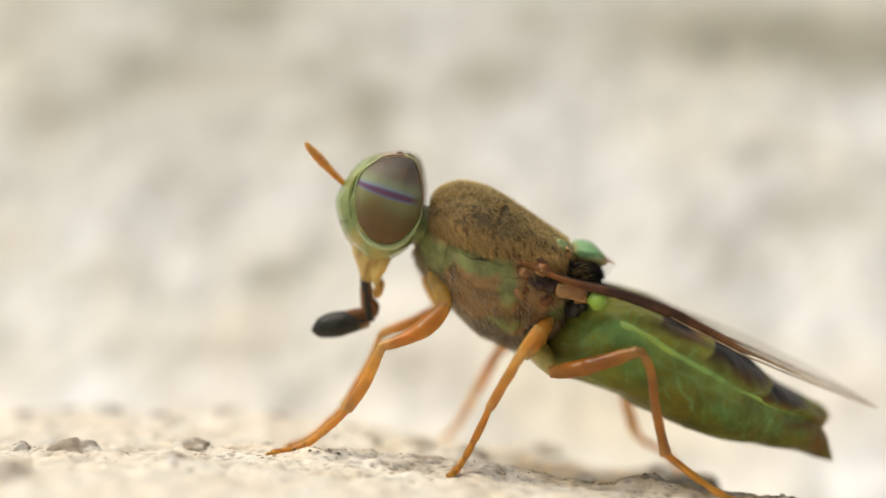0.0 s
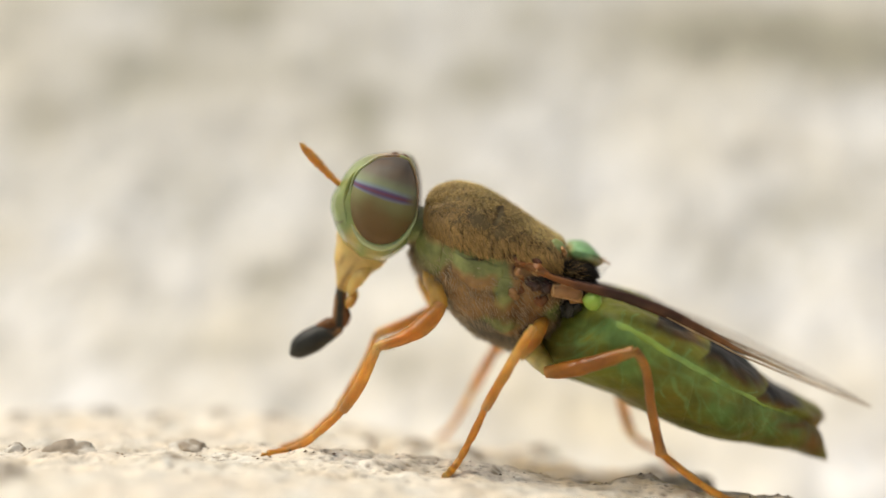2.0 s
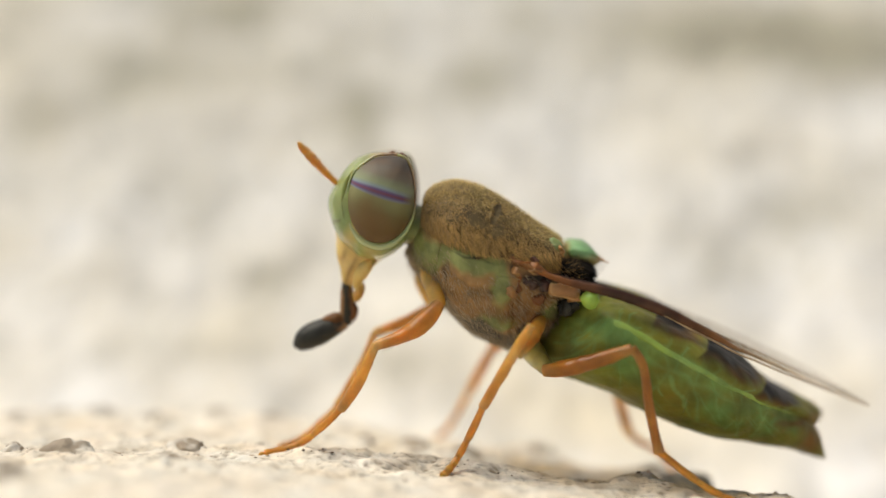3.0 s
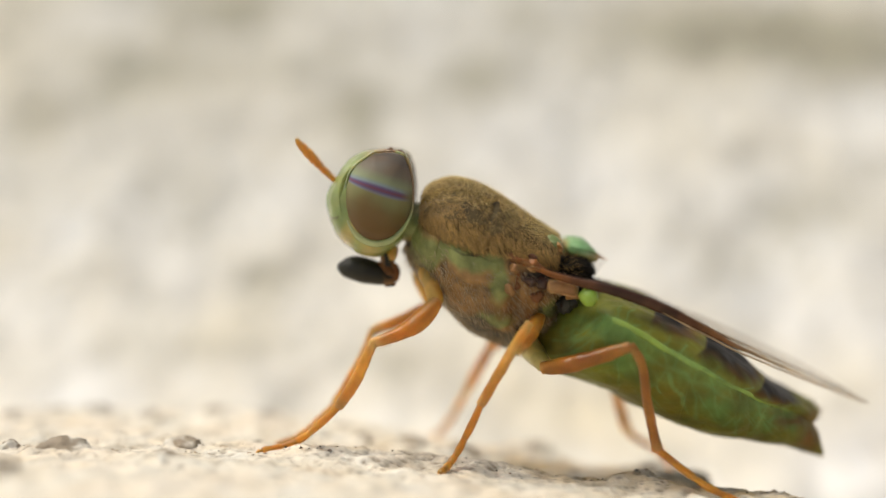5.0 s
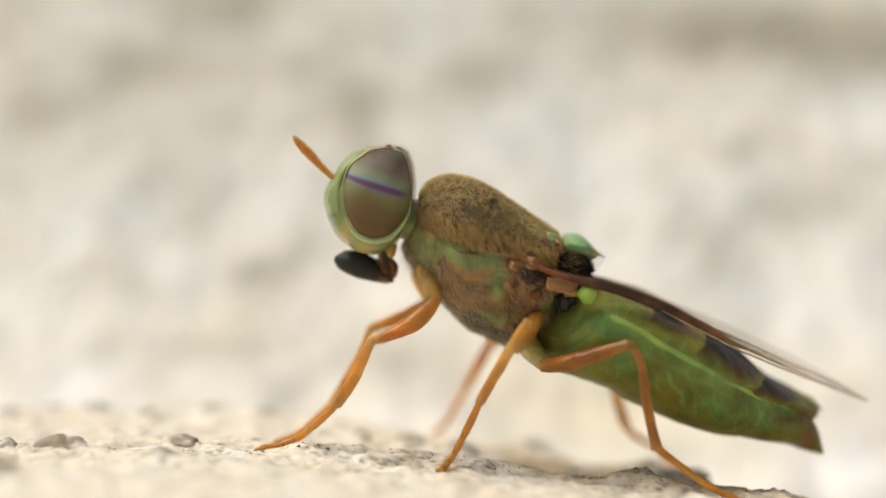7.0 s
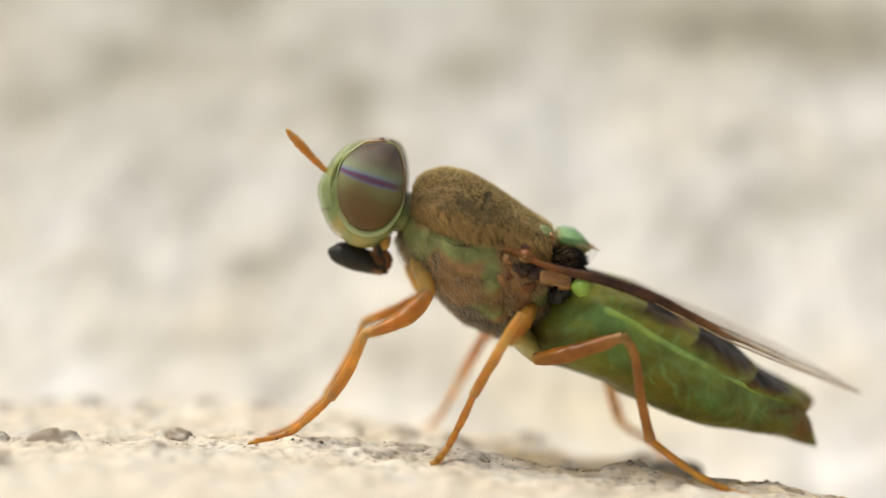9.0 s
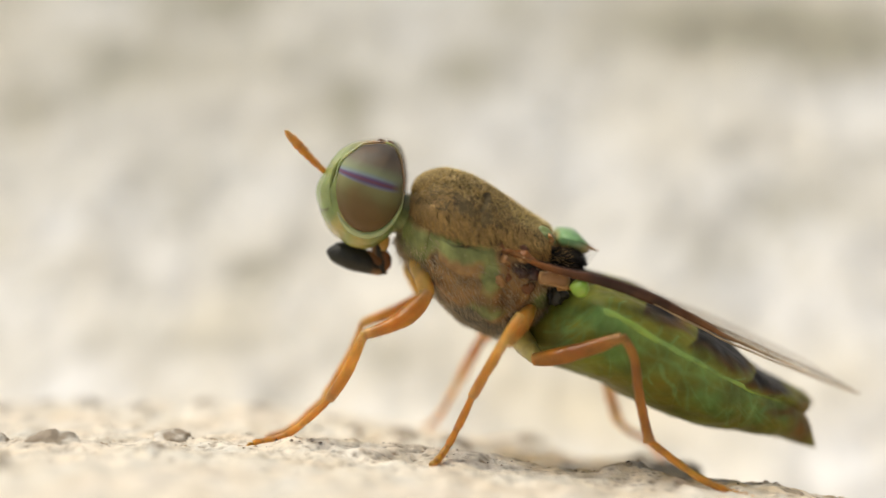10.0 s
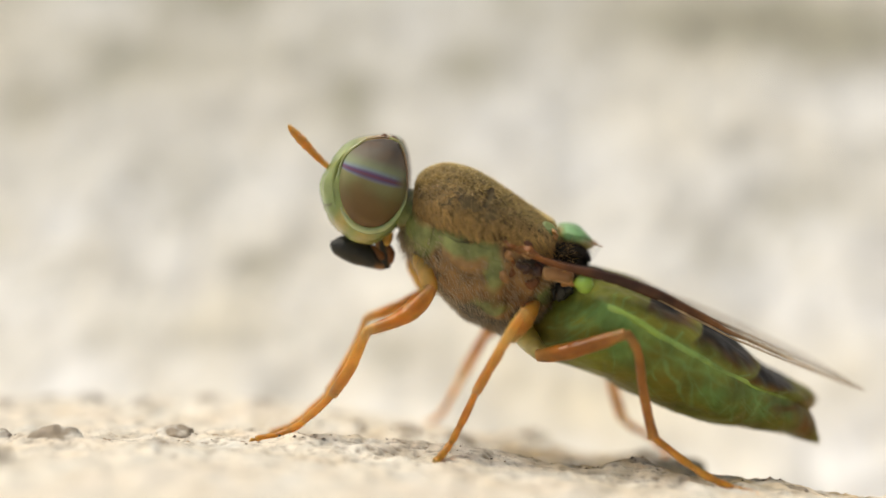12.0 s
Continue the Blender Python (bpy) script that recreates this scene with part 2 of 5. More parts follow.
# ---- shaping ----
def mesh(name, verts, faces, material, smooth=True, masks=None):
    """A mesh from millimetres."""
    me = bpy.data.meshes.new(name)
    me.from_pydata([tuple(c * MM for c in v) for v in verts], [], faces)
    me.materials.append(material)
    me.polygons.foreach_set("use_smooth", [smooth] * len(me.polygons))
    for key, values in (masks or {}).items():
        me.attributes.new(key, "FLOAT", "POINT").data.foreach_set("value", np.asarray(values, dtype=np.float32))
    bm = bmesh.new()
    bm.from_mesh(me)
    bmesh.ops.recalc_face_normals(bm, faces=bm.faces)
    bm.to_mesh(me)
    bm.free()
    me.update()
    return me


def roughen(v, amp, freq):
    """Moves a point a little, for an organic unevenness."""
    return v + amp * np.array(noise.noise_vector(Vector(v) * freq)) + 0.4 * amp * np.array(noise.noise_vector(Vector(v) * freq * 2.7))


def part(name, me, parent, label=""):
    ob = new(name, me)
    ob.parent = parent
    return tagged(ob, label)


def spline(points, n, closed=False):
    """n points on a smooth curve through the given ones."""
    p = np.array(points, float)
    k = len(p)
    out = []
    last = k if closed else k - 1
    for i in range(n):
        u = i * last / (n if closed else n - 1)
        j = min(int(u), last - 1)
        f = u - j
        if closed:
            a, b, c, d = (p[(j + o) % k] for o in (-1, 0, 1, 2))
        else:
            a, b, c, d = p[max(j - 1, 0)], p[j], p[j + 1], p[min(j + 2, k - 1)]
        out.append(0.5 * (2 * b + (c - a) * f + (2 * a - 5 * b + 4 * c - d) * f * f + (3 * b - a - 3 * c + d) * f ** 3))
    return np.array(out)


class Body:
    """A rounded form along stations of (top, side, bottom) points, with the side at the flank; the far flank mirrors it about y = yc."""

    def __init__(self, stations, n=64):
        rows = [(*t, *s, *b, yc) for t, s, b, yc in stations]
        self.g = spline(rows, n)
        self.n = n

    def at(self, u, a, swell=0.0, power=1.0):
        """The point at u (0..1) along, at the angle a round (pi / 2 is the top, pi the near flank)."""
        f = u * (self.n - 1)
        i = min(int(f), self.n - 2)
        r = self.g[i] * (1 - (f - i)) + self.g[i + 1] * (f - i)
        top, side, bot, yc = r[0:3], r[3:6], r[6:9], r[9]
        mid = np.array([side[0], yc, side[2]])
        w = yc - side[1]
        s, c = math.sin(a), math.cos(a)
        lift = (top if s > 0 else bot) - mid
        s, c = abs(s) ** power, math.copysign(abs(c) ** power, c)
        v = mid + lift * s + np.array([0, w * c, 0])
        if swell:
            d = v - mid
            v = v + d / (np.linalg.norm(d) + 1e-9) * swell
        return v

    def sheet(self, name, material, u0, u1, a0, a1, nu, na, swell=0.0, power=1.0, masks=None, profile=None, cap=False, rough=0.0, freq=2.5):
        """A stretch of the skin, closed all round when a1 - a0 is a full turn. profile(u, v) swells it locally."""
        full = abs(a1 - a0 - 2 * math.pi) < 1e-6
        verts, faces, uv = [], [], []
        for i in range(nu):
            fu = i / (nu - 1)
            for j in range(na):
                fa = j / (na if full else na - 1)
                u, a = u0 + (u1 - u0) * fu, a0 + (a1 - a0) * fa
                sw = swell + (profile(fu, fa) if profile else 0.0)
                v = self.at(u, a, sw, power)
                verts.append(roughen(v, rough, freq) if rough else v)
                uv.append((u, a))
        for i in range(nu - 1):
            for j in range(na if full else na - 1):
                k = (j + 1) % na
                faces.append((i * na + j, i * na + k, (i + 1) * na + k, (i + 1) * na + j))
        if cap and full:
            for i, order in ((0, 1), (nu - 1, -1)):
                c = sum(verts[i * na:(i + 1) * na]) / na
                verts.append(c)
                uv.append((u0 if i == 0 else u1, 0))
                for j in range(na):
                    faces.append((i * na + j, i * na + (j + 1) % na, len(verts) - 1))
        values = {k: [f(u, a, v) for (u, a), v in zip(uv, verts)] for k, f in (masks or {}).items()}
        return mesh(name, verts, faces, material, masks=values)


def bump_at(x, z, *spots):
    """Soft spots (x, z, radius x, radius z, strength) added up."""
    return min(1.0, sum(w * math.exp(-((x - a) / rx) ** 2 - ((z - b) / rz) ** 2) for a, b, rx, rz, w in spots))


def tube(name, material, path, radii, n=48, sides=16, flat=1.0, masks=None, ends=True, rough=0.0, freq=4.0):
    """A round form swept along a smooth path; radii are spread along it. flat squeezes it sideways."""
    p = spline(path, n) if len(path) > 2 else np.array([np.array(path[0]) + (np.array(path[1]) - np.array(path[0])) * i / (n - 1) for i in range(n)])
    r = np.maximum(spline([[v] for v in radii], n)[:, 0], 1e-4)
    verts, faces = [], []
    for i in range(n):
        d = p[min(i + 1, n - 1)] - p[max(i - 1, 0)]
        d /= np.linalg.norm(d) + 1e-12
        side = np.cross(d, (0, 1, 0))
        if np.linalg.norm(side) < 0.05:
            side = np.cross(d, (1, 0, 0))
        side /= np.linalg.norm(side)
        over = np.cross(side, d)
        for j in range(sides):
            a = 2 * math.pi * j / sides
            v = p[i] + r[i] * (math.cos(a) * side + math.sin(a) * flat * over)
            verts.append(roughen(v, rough, freq) if rough else v)
    for i in range(n - 1):
        for j in range(sides):
            k = (j + 1) % sides
            faces.append((i * sides + j, i * sides + k, (i + 1) * sides + k, (i + 1) * sides + j))
    if ends:
        for i in (0, n - 1):
            verts.append(p[i])
            for j in range(sides):
                faces.append((i * sides + j, i * sides + (j + 1) % sides, len(verts) - 1))
    values = {k: [f(v) for v in verts] for k, f in (masks or {}).items()}
    return mesh(name, verts, faces, material, masks=values)


def joined(name, meshes, material):
    """Several meshes as one."""
    bm = bmesh.new()
    for me in meshes:
        bm.from_mesh(me)
    me = bpy.data.meshes.new(name)
    bm.to_mesh(me)
    bm.free()
    me.materials.append(material)
    for o in meshes:
        bpy.data.meshes.remove(o)
    return me


def hairs(name, material, roots, length, radius=0.007, seed=1):
    """Fine tapered hairs, one from each (root, direction, scale)."""
    rng = np.random.default_rng(seed)
    p, w = np.array([r[0] for r in roots], float), np.array([r[1] for r in roots], float)
    k = np.array([r[2] if len(r) > 2 else 1.0 for r in roots])
    w /= np.linalg.norm(w, axis=1, keepdims=True) + 1e-9
    s = np.cross(w, (0.3, 0.5, 0.8))
    s /= np.linalg.norm(s, axis=1, keepdims=True) + 1e-9
    o = np.cross(w, s)
    h = (length * rng.uniform(0.55, 1.2, len(p)) * k)[:, None]
    bend = rng.normal(0, 0.12, p.shape) * h
    rings = [p + radius * (math.cos(a) * s + math.sin(a) * o) for a in (0, 2.1, 4.2)]
    rings += [p + w * h * 0.55 + bend * 0.3 + 0.7 * radius * (math.cos(a) * s + math.sin(a) * o) for a in (0, 2.1, 4.2)]
    co = np.stack(rings + [p + w * h + bend], 1).reshape(-1, 3) * MM
    shape = np.array([(a, b, c) for i in range(3) for j in ((i + 1) % 3,) for a, b, c in ((i, j, 3 + j), (i, 3 + j, 3 + i), (3 + i, 3 + j, 6))])
    tri = (np.arange(len(p))[:, None, None] * 7 + shape[None]).reshape(-1, 3)
    me = bpy.data.meshes.new(name)
    me.vertices.add(len(co))
    me.vertices.foreach_set("co", co.ravel())
    me.loops.add(tri.size)
    me.loops.foreach_set("vertex_index", tri.ravel())
    me.polygons.add(len(tri))
    me.polygons.foreach_set("loop_start", np.arange(0, tri.size, 3))
    me.update(calc_edges=True)
    me.materials.append(material)
    return me


# ---- the ledge and the wall behind it ----
def soft(v, k=1.0):
    return np.log1p(np.exp(np.clip(v * k, -40, 40))) / k


def lip_waver(x):
    return 0.10 * np.sin(1.7 * x + 0.4) + 0.06 * np.sin(4.1 * x) + 0.03 * np.sin(9.3 * x + 1)


CREST_X = (-60, -4.4, -3.7, -3.0, -2.3, -1.4, -0.6, 0.0, 0.55, 0.95, 1.3, 1.8, 2.3, 2.7, 3.2, 3.7, 4.15, 4.6, 5.2, 5.9, 6.8, 7.2, 7.6, 8.6, 12, 60)
CREST_Z = (0.30, 0.30, 0.27, 0.37, 0.36, 0.31, 0.26, 0.21, 0.18, 0.02, -0.01, -0.10, -0.23, -0.29, -0.28, -0.19, -0.14, -0.28, -0.48, -0.59, -0.60, -0.67, -0.76, -0.93, -1.3, -6)


def ledge_base(x, y):
    z = 0.40 - 0.09 * soft(np.clip(x, -60, 60) + 4.2, 1.5) - 1.5 * np.tanh((y + 1.6) / 10)
    d = soft(y - (5.2 - 0.6 * soft(np.clip(x, -60, 14) + 4, 1.0)), 1.2)
    return z - 0.8 * (np.sqrt(np.minimum(d, 60) ** 2 + 64) - 8)


def ledge_height(x, y):
    """The broad shape of the ledge: a gentle slope that rounds over behind the insect."""
    # a worn lip runs past the feet; behind it the wash has come off
    v = y + 1.0 + lip_waver(x)
    rise = sum(np.interp(x + o, CREST_X, CREST_Z) for o in (-0.12, 0, 0.12)) / 3 - ledge_base(x, np.full_like(x, -1.0))
    lip = rise * np.clip((x + 4.6) / 1.5, 0, 1) * np.clip((14 - x) / 4, 0, 1) * np.exp(-(v / np.where(v < 0, 0.75, 0.45)) ** 2)
    step = 0.45 * np.clip((x + 3.8) / 1.5, 0, 1) * np.clip((12 - x) / 3, 0, 1) * (1 - np.exp(-np.maximum(v, 0) / 0.3)) * np.exp(-(np.maximum(v, 0) / 2.6) ** 2)
    return ledge_base(x, y) + lip - step


# sand grains: x, y, size, flatness
GRAINS = ((-8.58, 3.86, 0.30, 0.8), (-9.62, 4.18, 0.34, 0.5), (-7.18, 3.34, 0.34, 0.5), (-7.62, -1.82, 0.40, 0.6),
          (-8.78, -1.64, 0.18, 0.9), (-5.47, -0.90, 0.30, 0.65), (-5.24, -3.24, 0.32, 0.5), (-4.00, -0.12, 0.22, 0.5),
          (-5.56, 3.72, 0.38, 0.5), (-0.85, 2.34, 0.36, 0.5), (0.40, 1.62, 0.40, 0.5), (2.23, 3.42, 0.38, 0.6),
          (4.62, 2.36, 0.42, 0.5), (5.65, 1.84, 0.46, 0.6), (-7.60, -5.22, 0.34, 0.8), (-1.91, 2.16, 0.28, 0.5),
          (-2.98, 2.30, 0.30, 0.5), (3.01, 1.10, 0.22, 0.4), (-4.40, 3.70, 0.34, 0.5), (-10.42, 3.44, 0.30, 0.4),
          (-2.54, 3.40, 0.28, 0.4), (5.13, 1.50, 0.22, 0.5), (7.00, -1.86, 0.30, 0.35), (4.16, -0.92, 0.15, 0.6), (3.80, -0.80, 0.11, 0.5), (1.25, -0.95, 0.10, 0.5))


def spread(centre, fine, count, reach, growth):
    """Coordinates that are close together round the centre and widen outwards."""
    half, v, s = [0.0], 0.0, fine
    while v < reach:
        s = fine if len(half) < count else s * growth
        v += s
        half.append(v)
    return np.array([centre - h for h in reversed(half[1:])] + [centre + h for h in half])


def waves(x, y, rnd, size, layers=5):
    """Smooth unevenness of about the given size, from crossed waves; about -1 to 1."""
    out = np.zeros_like(x)
    for i in range(layers * 3):
        a, ph = rnd.uniform(0, math.tau), rnd.uniform(0, math.tau)
        k = math.tau / (size * rnd.uniform(0.6, 1.7))
        out += np.sin(k * (x * math.cos(a) + y * math.sin(a)) + ph + 1.3 * np.sin(0.6 * k * (x * math.sin(a) - y * math.cos(a)) + 2 * ph))
    return out / (layers * 2.2)


def grid(name, xs, ys, zs, material, masks, upright=False):
    nx, ny = len(xs), len(ys)
    X, Y = np.meshgrid(xs, ys)
    co = np.stack([X, zs, Y] if upright else [X, Y, zs], -1).reshape(-1, 3) * MM
    i = np.arange(nx * (ny - 1)).reshape(ny - 1, nx)[:, :-1].ravel()
    quads = np.stack([i, i + 1, i + nx + 1, i + nx], 1)
    me = bpy.data.meshes.new(name)
    me.vertices.add(len(co))
    me.vertices.foreach_set("co", co.ravel())
    me.loops.add(quads.size)
    me.loops.foreach_set("vertex_index", quads.ravel())
    me.polygons.add(len(quads))
    me.polygons.foreach_set("loop_start", np.arange(0, quads.size, 4))
    me.polygons.foreach_set("use_smooth", np.ones(len(quads), dtype=bool))
    me.update(calc_edges=True)
    for k, v in masks.items():
        me.attributes.new(k, "FLOAT", "POINT").data.foreach_set("value", v.ravel().astype(np.float32))
    me.materials.append(material)
    return me


def make_ground():
    rnd = random.Random(4)
    xs, ys = spread(0.0, 0.036, 280, 4000, 1.14), spread(-0.3, 0.032, 190, 4000, 1.14)
    ys = ys[ys < 70]
    X, Y = np.meshgrid(xs, ys)
    Z = ledge_height(X, Y)
    near = np.exp(-(np.maximum(np.hypot(X, Y) - 25, 0) / 25) ** 2)
    Z += near * (0.11 * waves(X, Y, rnd, 3.2) + 0.07 * waves(X, Y, rnd, 1.1) + 0.030 * waves(X, Y, rnd, 0.45) + 0.012 * waves(X, Y, rnd, 0.2))
    dirt_shade = np.zeros_like(Z)

    def spot(x, y, rx, ry, power):
        """A soft round patch, and the part of the sheet that it covers."""
        i0, i1 = np.searchsorted(xs, (x - 2.4 * rx, x + 2.4 * rx))
        j0, j1 = np.searchsorted(ys, (y - 2.4 * ry, y + 2.4 * ry))
        box = (slice(j0, j1), slice(i0, i1))
        return box, np.exp(-(((X[box] - x) / rx) ** 2 + ((Y[box] - y) / ry) ** 2) ** power)

    for x, y, size, _ in GRAINS:  # the wash swells round each sand grain
        far = y > 3
        box, g = spot(x, y, (3.4 if far else 2.1) * size, (2.4 if far else 1.7) * size, 1.0)
        Z[box] += g * (0.30 * size + (0.09 if far else 0.04))
    for _ in range(560):  # painted-over grains and pits
        x, y, size = rnd.uniform(-14, 14), rnd.uniform(-6, 9), rnd.uniform(0.06, 0.30) ** 1.2
        box, g = spot(x, y, size * rnd.uniform(0.8, 1.7), size, 1.3)
        if rnd.random() < 0.7:
            Z[box] += g * size * rnd.uniform(0.15, 0.55)
            dirt_shade[box] = np.maximum(dirt_shade[box], g ** 2 * rnd.choice((0, 0, 0.2, 0.4)))
        else:
            Z[box] -= g * 0.06
            dirt_shade[box] = np.maximum(dirt_shade[box], g * rnd.uniform(0.1, 0.55))
    for _ in range(2600):  # dark specks
        size = rnd.uniform(0.025, 0.075)
        box, g = spot(rnd.uniform(-11, 11), rnd.gauss(-0.6, 2.0), size * rnd.uniform(0.8, 1.8), size, 1.0)
        dirt_shade[box] = np.maximum(dirt_shade[box], g * rnd.uniform(0.45, 1.0))
        Z[box] -= g * 0.03
    on = np.clip((X + 3.6) / 1.5, 0, 1)
    v = Y + 1.0 + lip_waver(X)
    crack = np.exp(-((v + 0.10) / (0.22 + 0.10 * np.sin(2.9 * X + 1))) ** 2) * np.clip(0.55 + 0.9 * waves(X, 0.4 * Y, rnd, 0.45), 0, 1) * on
    Z -= 0.03 * crack
    # grime along the lip, mixed with the lip's own shadow painted as colour
    dirt_shade = np.maximum(dirt_shade, (0.40 + 0.40 * np.clip((X - 2) / 2, 0, 1)) * crack)
    dirt_shade = np.maximum(dirt_shade, 0.35 * np.clip(waves(X, Y, rnd, 2.0) - 0.3, 0, 1))
    dirt_shade = np.maximum(dirt_shade, 0.55 * np.clip(waves(X, 0.8 * Y, rnd, 0.9) - 0.25, 0, 1) * np.clip((-1.2 - Y) / 0.6, 0, 1))
    # yellowish weathering, strongest on the bare strip behind the lip; on the right also sunlight's warmth painted in
    bare = on * np.clip((v + 0.35) / 0.5, 0, 1) * np.clip((X + 2) / 5, 0.25, 1) * np.exp(-(np.maximum(v, 0) / 4) ** 2)
    ochre = (0.85 * bare + 0.30 + 0.80 * np.clip((X - 1.5) / 2, 0, 1) * np.exp(-((v + 0.3) / 1.0) ** 2)) * np.clip(0.55 + 0.9 * waves(X, Y, rnd, 1.6) + 0.5 * waves(X, Y, rnd, 0.5), 0, 1.3)
    dirt_shade = np.maximum(dirt_shade, 0.45 * bare * np.clip(waves(X, 0.7 * Y, rnd, 0.7) + 0.1, 0, 1))
    ob = new("ground", grid("ground", xs, ys, Z, LIME, {"dirt_shade": np.clip(dirt_shade, 0, 1), "ochre": np.clip(ochre, 0, 0.9)}))
    tagged(ob, "whitewashed plaster ledge with sandy bumps and specks", "ledge", kind="structure")

    def height(x, y):
        return float(Z[min(np.searchsorted(ys, y), len(ys) - 1), min(np.searchsorted(xs, x), len(xs) - 1)])

    return height


def make_wall():
    rnd = random.Random(9)
    xs, zs = spread(0.0, 0.3, 120, 1500, 1.15), spread(8.0, 0.3, 80, 600, 1.15)
    zs = zs[zs > -27]
    X, Z = np.meshgrid(xs, zs)
    near = np.exp(-(np.maximum(np.hypot(X, Z) - 60, 0) / 60) ** 2)
    Y = 44 + near * (0.6 * waves(X, 1.5 * Z, rnd, 13) + 0.5 * waves(X, 1.5 * Z, rnd, 5.5) + 0.3 * waves(X, Z, rnd, 2.6))
    dirt_shade = np.clip(1.1 * waves(X, 1.3 * Z, rnd, 2.6) - 0.3, 0, 0.6) + np.clip(0.6 * waves(X, 1.6 * Z, rnd, 11) - 0.12, 0, 0.5) + np.clip(0.9 * waves(X, 1.4 * Z, rnd, 5.5) - 0.25, 0, 0.65)
    # stains as soft spots; the widest ones simply darken whole regions of the wall
    for x, z, rx, rz, w in ((-6.0, 7.5, 2.4, 3.4, 0.77), (2.8, 10.3, 2.9, 2.1, 0.81), (22.5, 13.9, 11.7, 2.8, 0.90), (31.3, 12.5, 5.5, 2.7, 0.81), (-17.5, 16.4, 4.7, 2.4, 0.68), (-22.5, 10.7, 5.9, 2.3, 0.51),
                            (-11.6, -2.9, 1.5, 1.1, 0.90), (-18.8, -6.6, 2.4, 0.9, 0.45), (-11.9, -6.6, 3.6, 0.7, 0.42), (18.5, -2.6, 3.8, 1.9, 0.55), (-2.9, -7.4, 2.7, 0.9, 0.55), (-29.7, 6.9, 2.3, 1.9, 0.51),
                            (25.4, 0.8, 4.8, 2.1, 0.51), (0.0, 19.0, 61.0, 16.1, 0.40), (-21.9, -0.6, 15.0, 5.8, 0.16), (0.0, 5.3, 60.4, 13.7, 0.10), (-29.5, 13.9, 18.7, 7.8, 0.22), (-17.7, 2.6, 3.1, 1.7, 0.41)):
        dirt_shade += w * np.exp(-((X - x) / rx) ** 2 - ((Z - z) / rz) ** 2) * (0.75 + 0.5 * waves(X, Z, random.Random(int(x * 10)), 4.0))
    dirt_shade += near * (np.clip(1.3 * waves(X, 1.2 * Z, rnd, 1.5) - 0.35, 0, 0.8) + 0.5 * np.clip(1.2 * waves(X, Z, rnd, 3.2) - 0.3, 0, 1))
    x0, z0, rx0, rz0 = 15.0, -9.0, 15.0, 4.5  # a paler patch low on the wall, its extra brightness put into the colour
    warm = sum(w * np.exp(-((X - x) / rx) ** 2 - ((Z - z) / rz) ** 2) for x, z, rx, rz, w in ((-20, -5, 22, 6, 0.32), (28, 14, 14, 4, 0.7), (-34, 10, 8, 14, 0.4), (34, -2, 8, 6, 0.35), (12, -9, 18, 4.5, 0.65)))
    warm = np.clip(warm - 0.06 + 0.25 * waves(X, 1.3 * Z, rnd, 6.0), 0, 0.9)
    dirt_shade *= 1 - 0.8 * np.exp(-((X - x0) / rx0) ** 2 - ((Z - z0) / rz0) ** 2)
    Y += 1.15 * np.clip(Z + 22, -5, 1e9) - 14  # it leans back
    face = grid("face", xs, zs, Y, PLASTER, {"dirt_shade": np.clip(dirt_shade, 0, 0.95), "warm": warm}, upright=True)
    # all of it drawn in towards the ledge's front
    pivot = Vector((0, -25.7, 7.1)) * MM
    closer = Matrix.Translation(pivot) @ Matrix.Scale(0.55, 4) @ Matrix.Translation(-pivot)
    face.transform(closer)
    ob = new("wall_north", face)
    # the wall's body behind its face
    bm = bmesh.new()
    bmesh.ops.create_cube(bm, size=1.0, matrix=Matrix.Translation((0, 0.0553 + 1.15 * 0.29, 0.29)) @ Matrix.Rotation(-math.atan(1.15), 4, "X") @ Matrix.Translation((0, 0.085, 0)) @ Matrix.Diagonal((3.0, 0.160, 0.95, 1)))
    bmesh.ops.bevel(bm, geom=bm.edges[:], offset=0.004, segments=2, affect="EDGES")
    core = bpy.data.meshes.new("core")
    bm.to_mesh(core)
    core.transform(closer)
    bm.free()
    core.materials.append(PLASTER)
    part("core", core, ob)
    return tagged(ob, "rough off-white plastered wall with grey stains", "wall", kind="structure")


ground_at = make_ground()
make_wall()


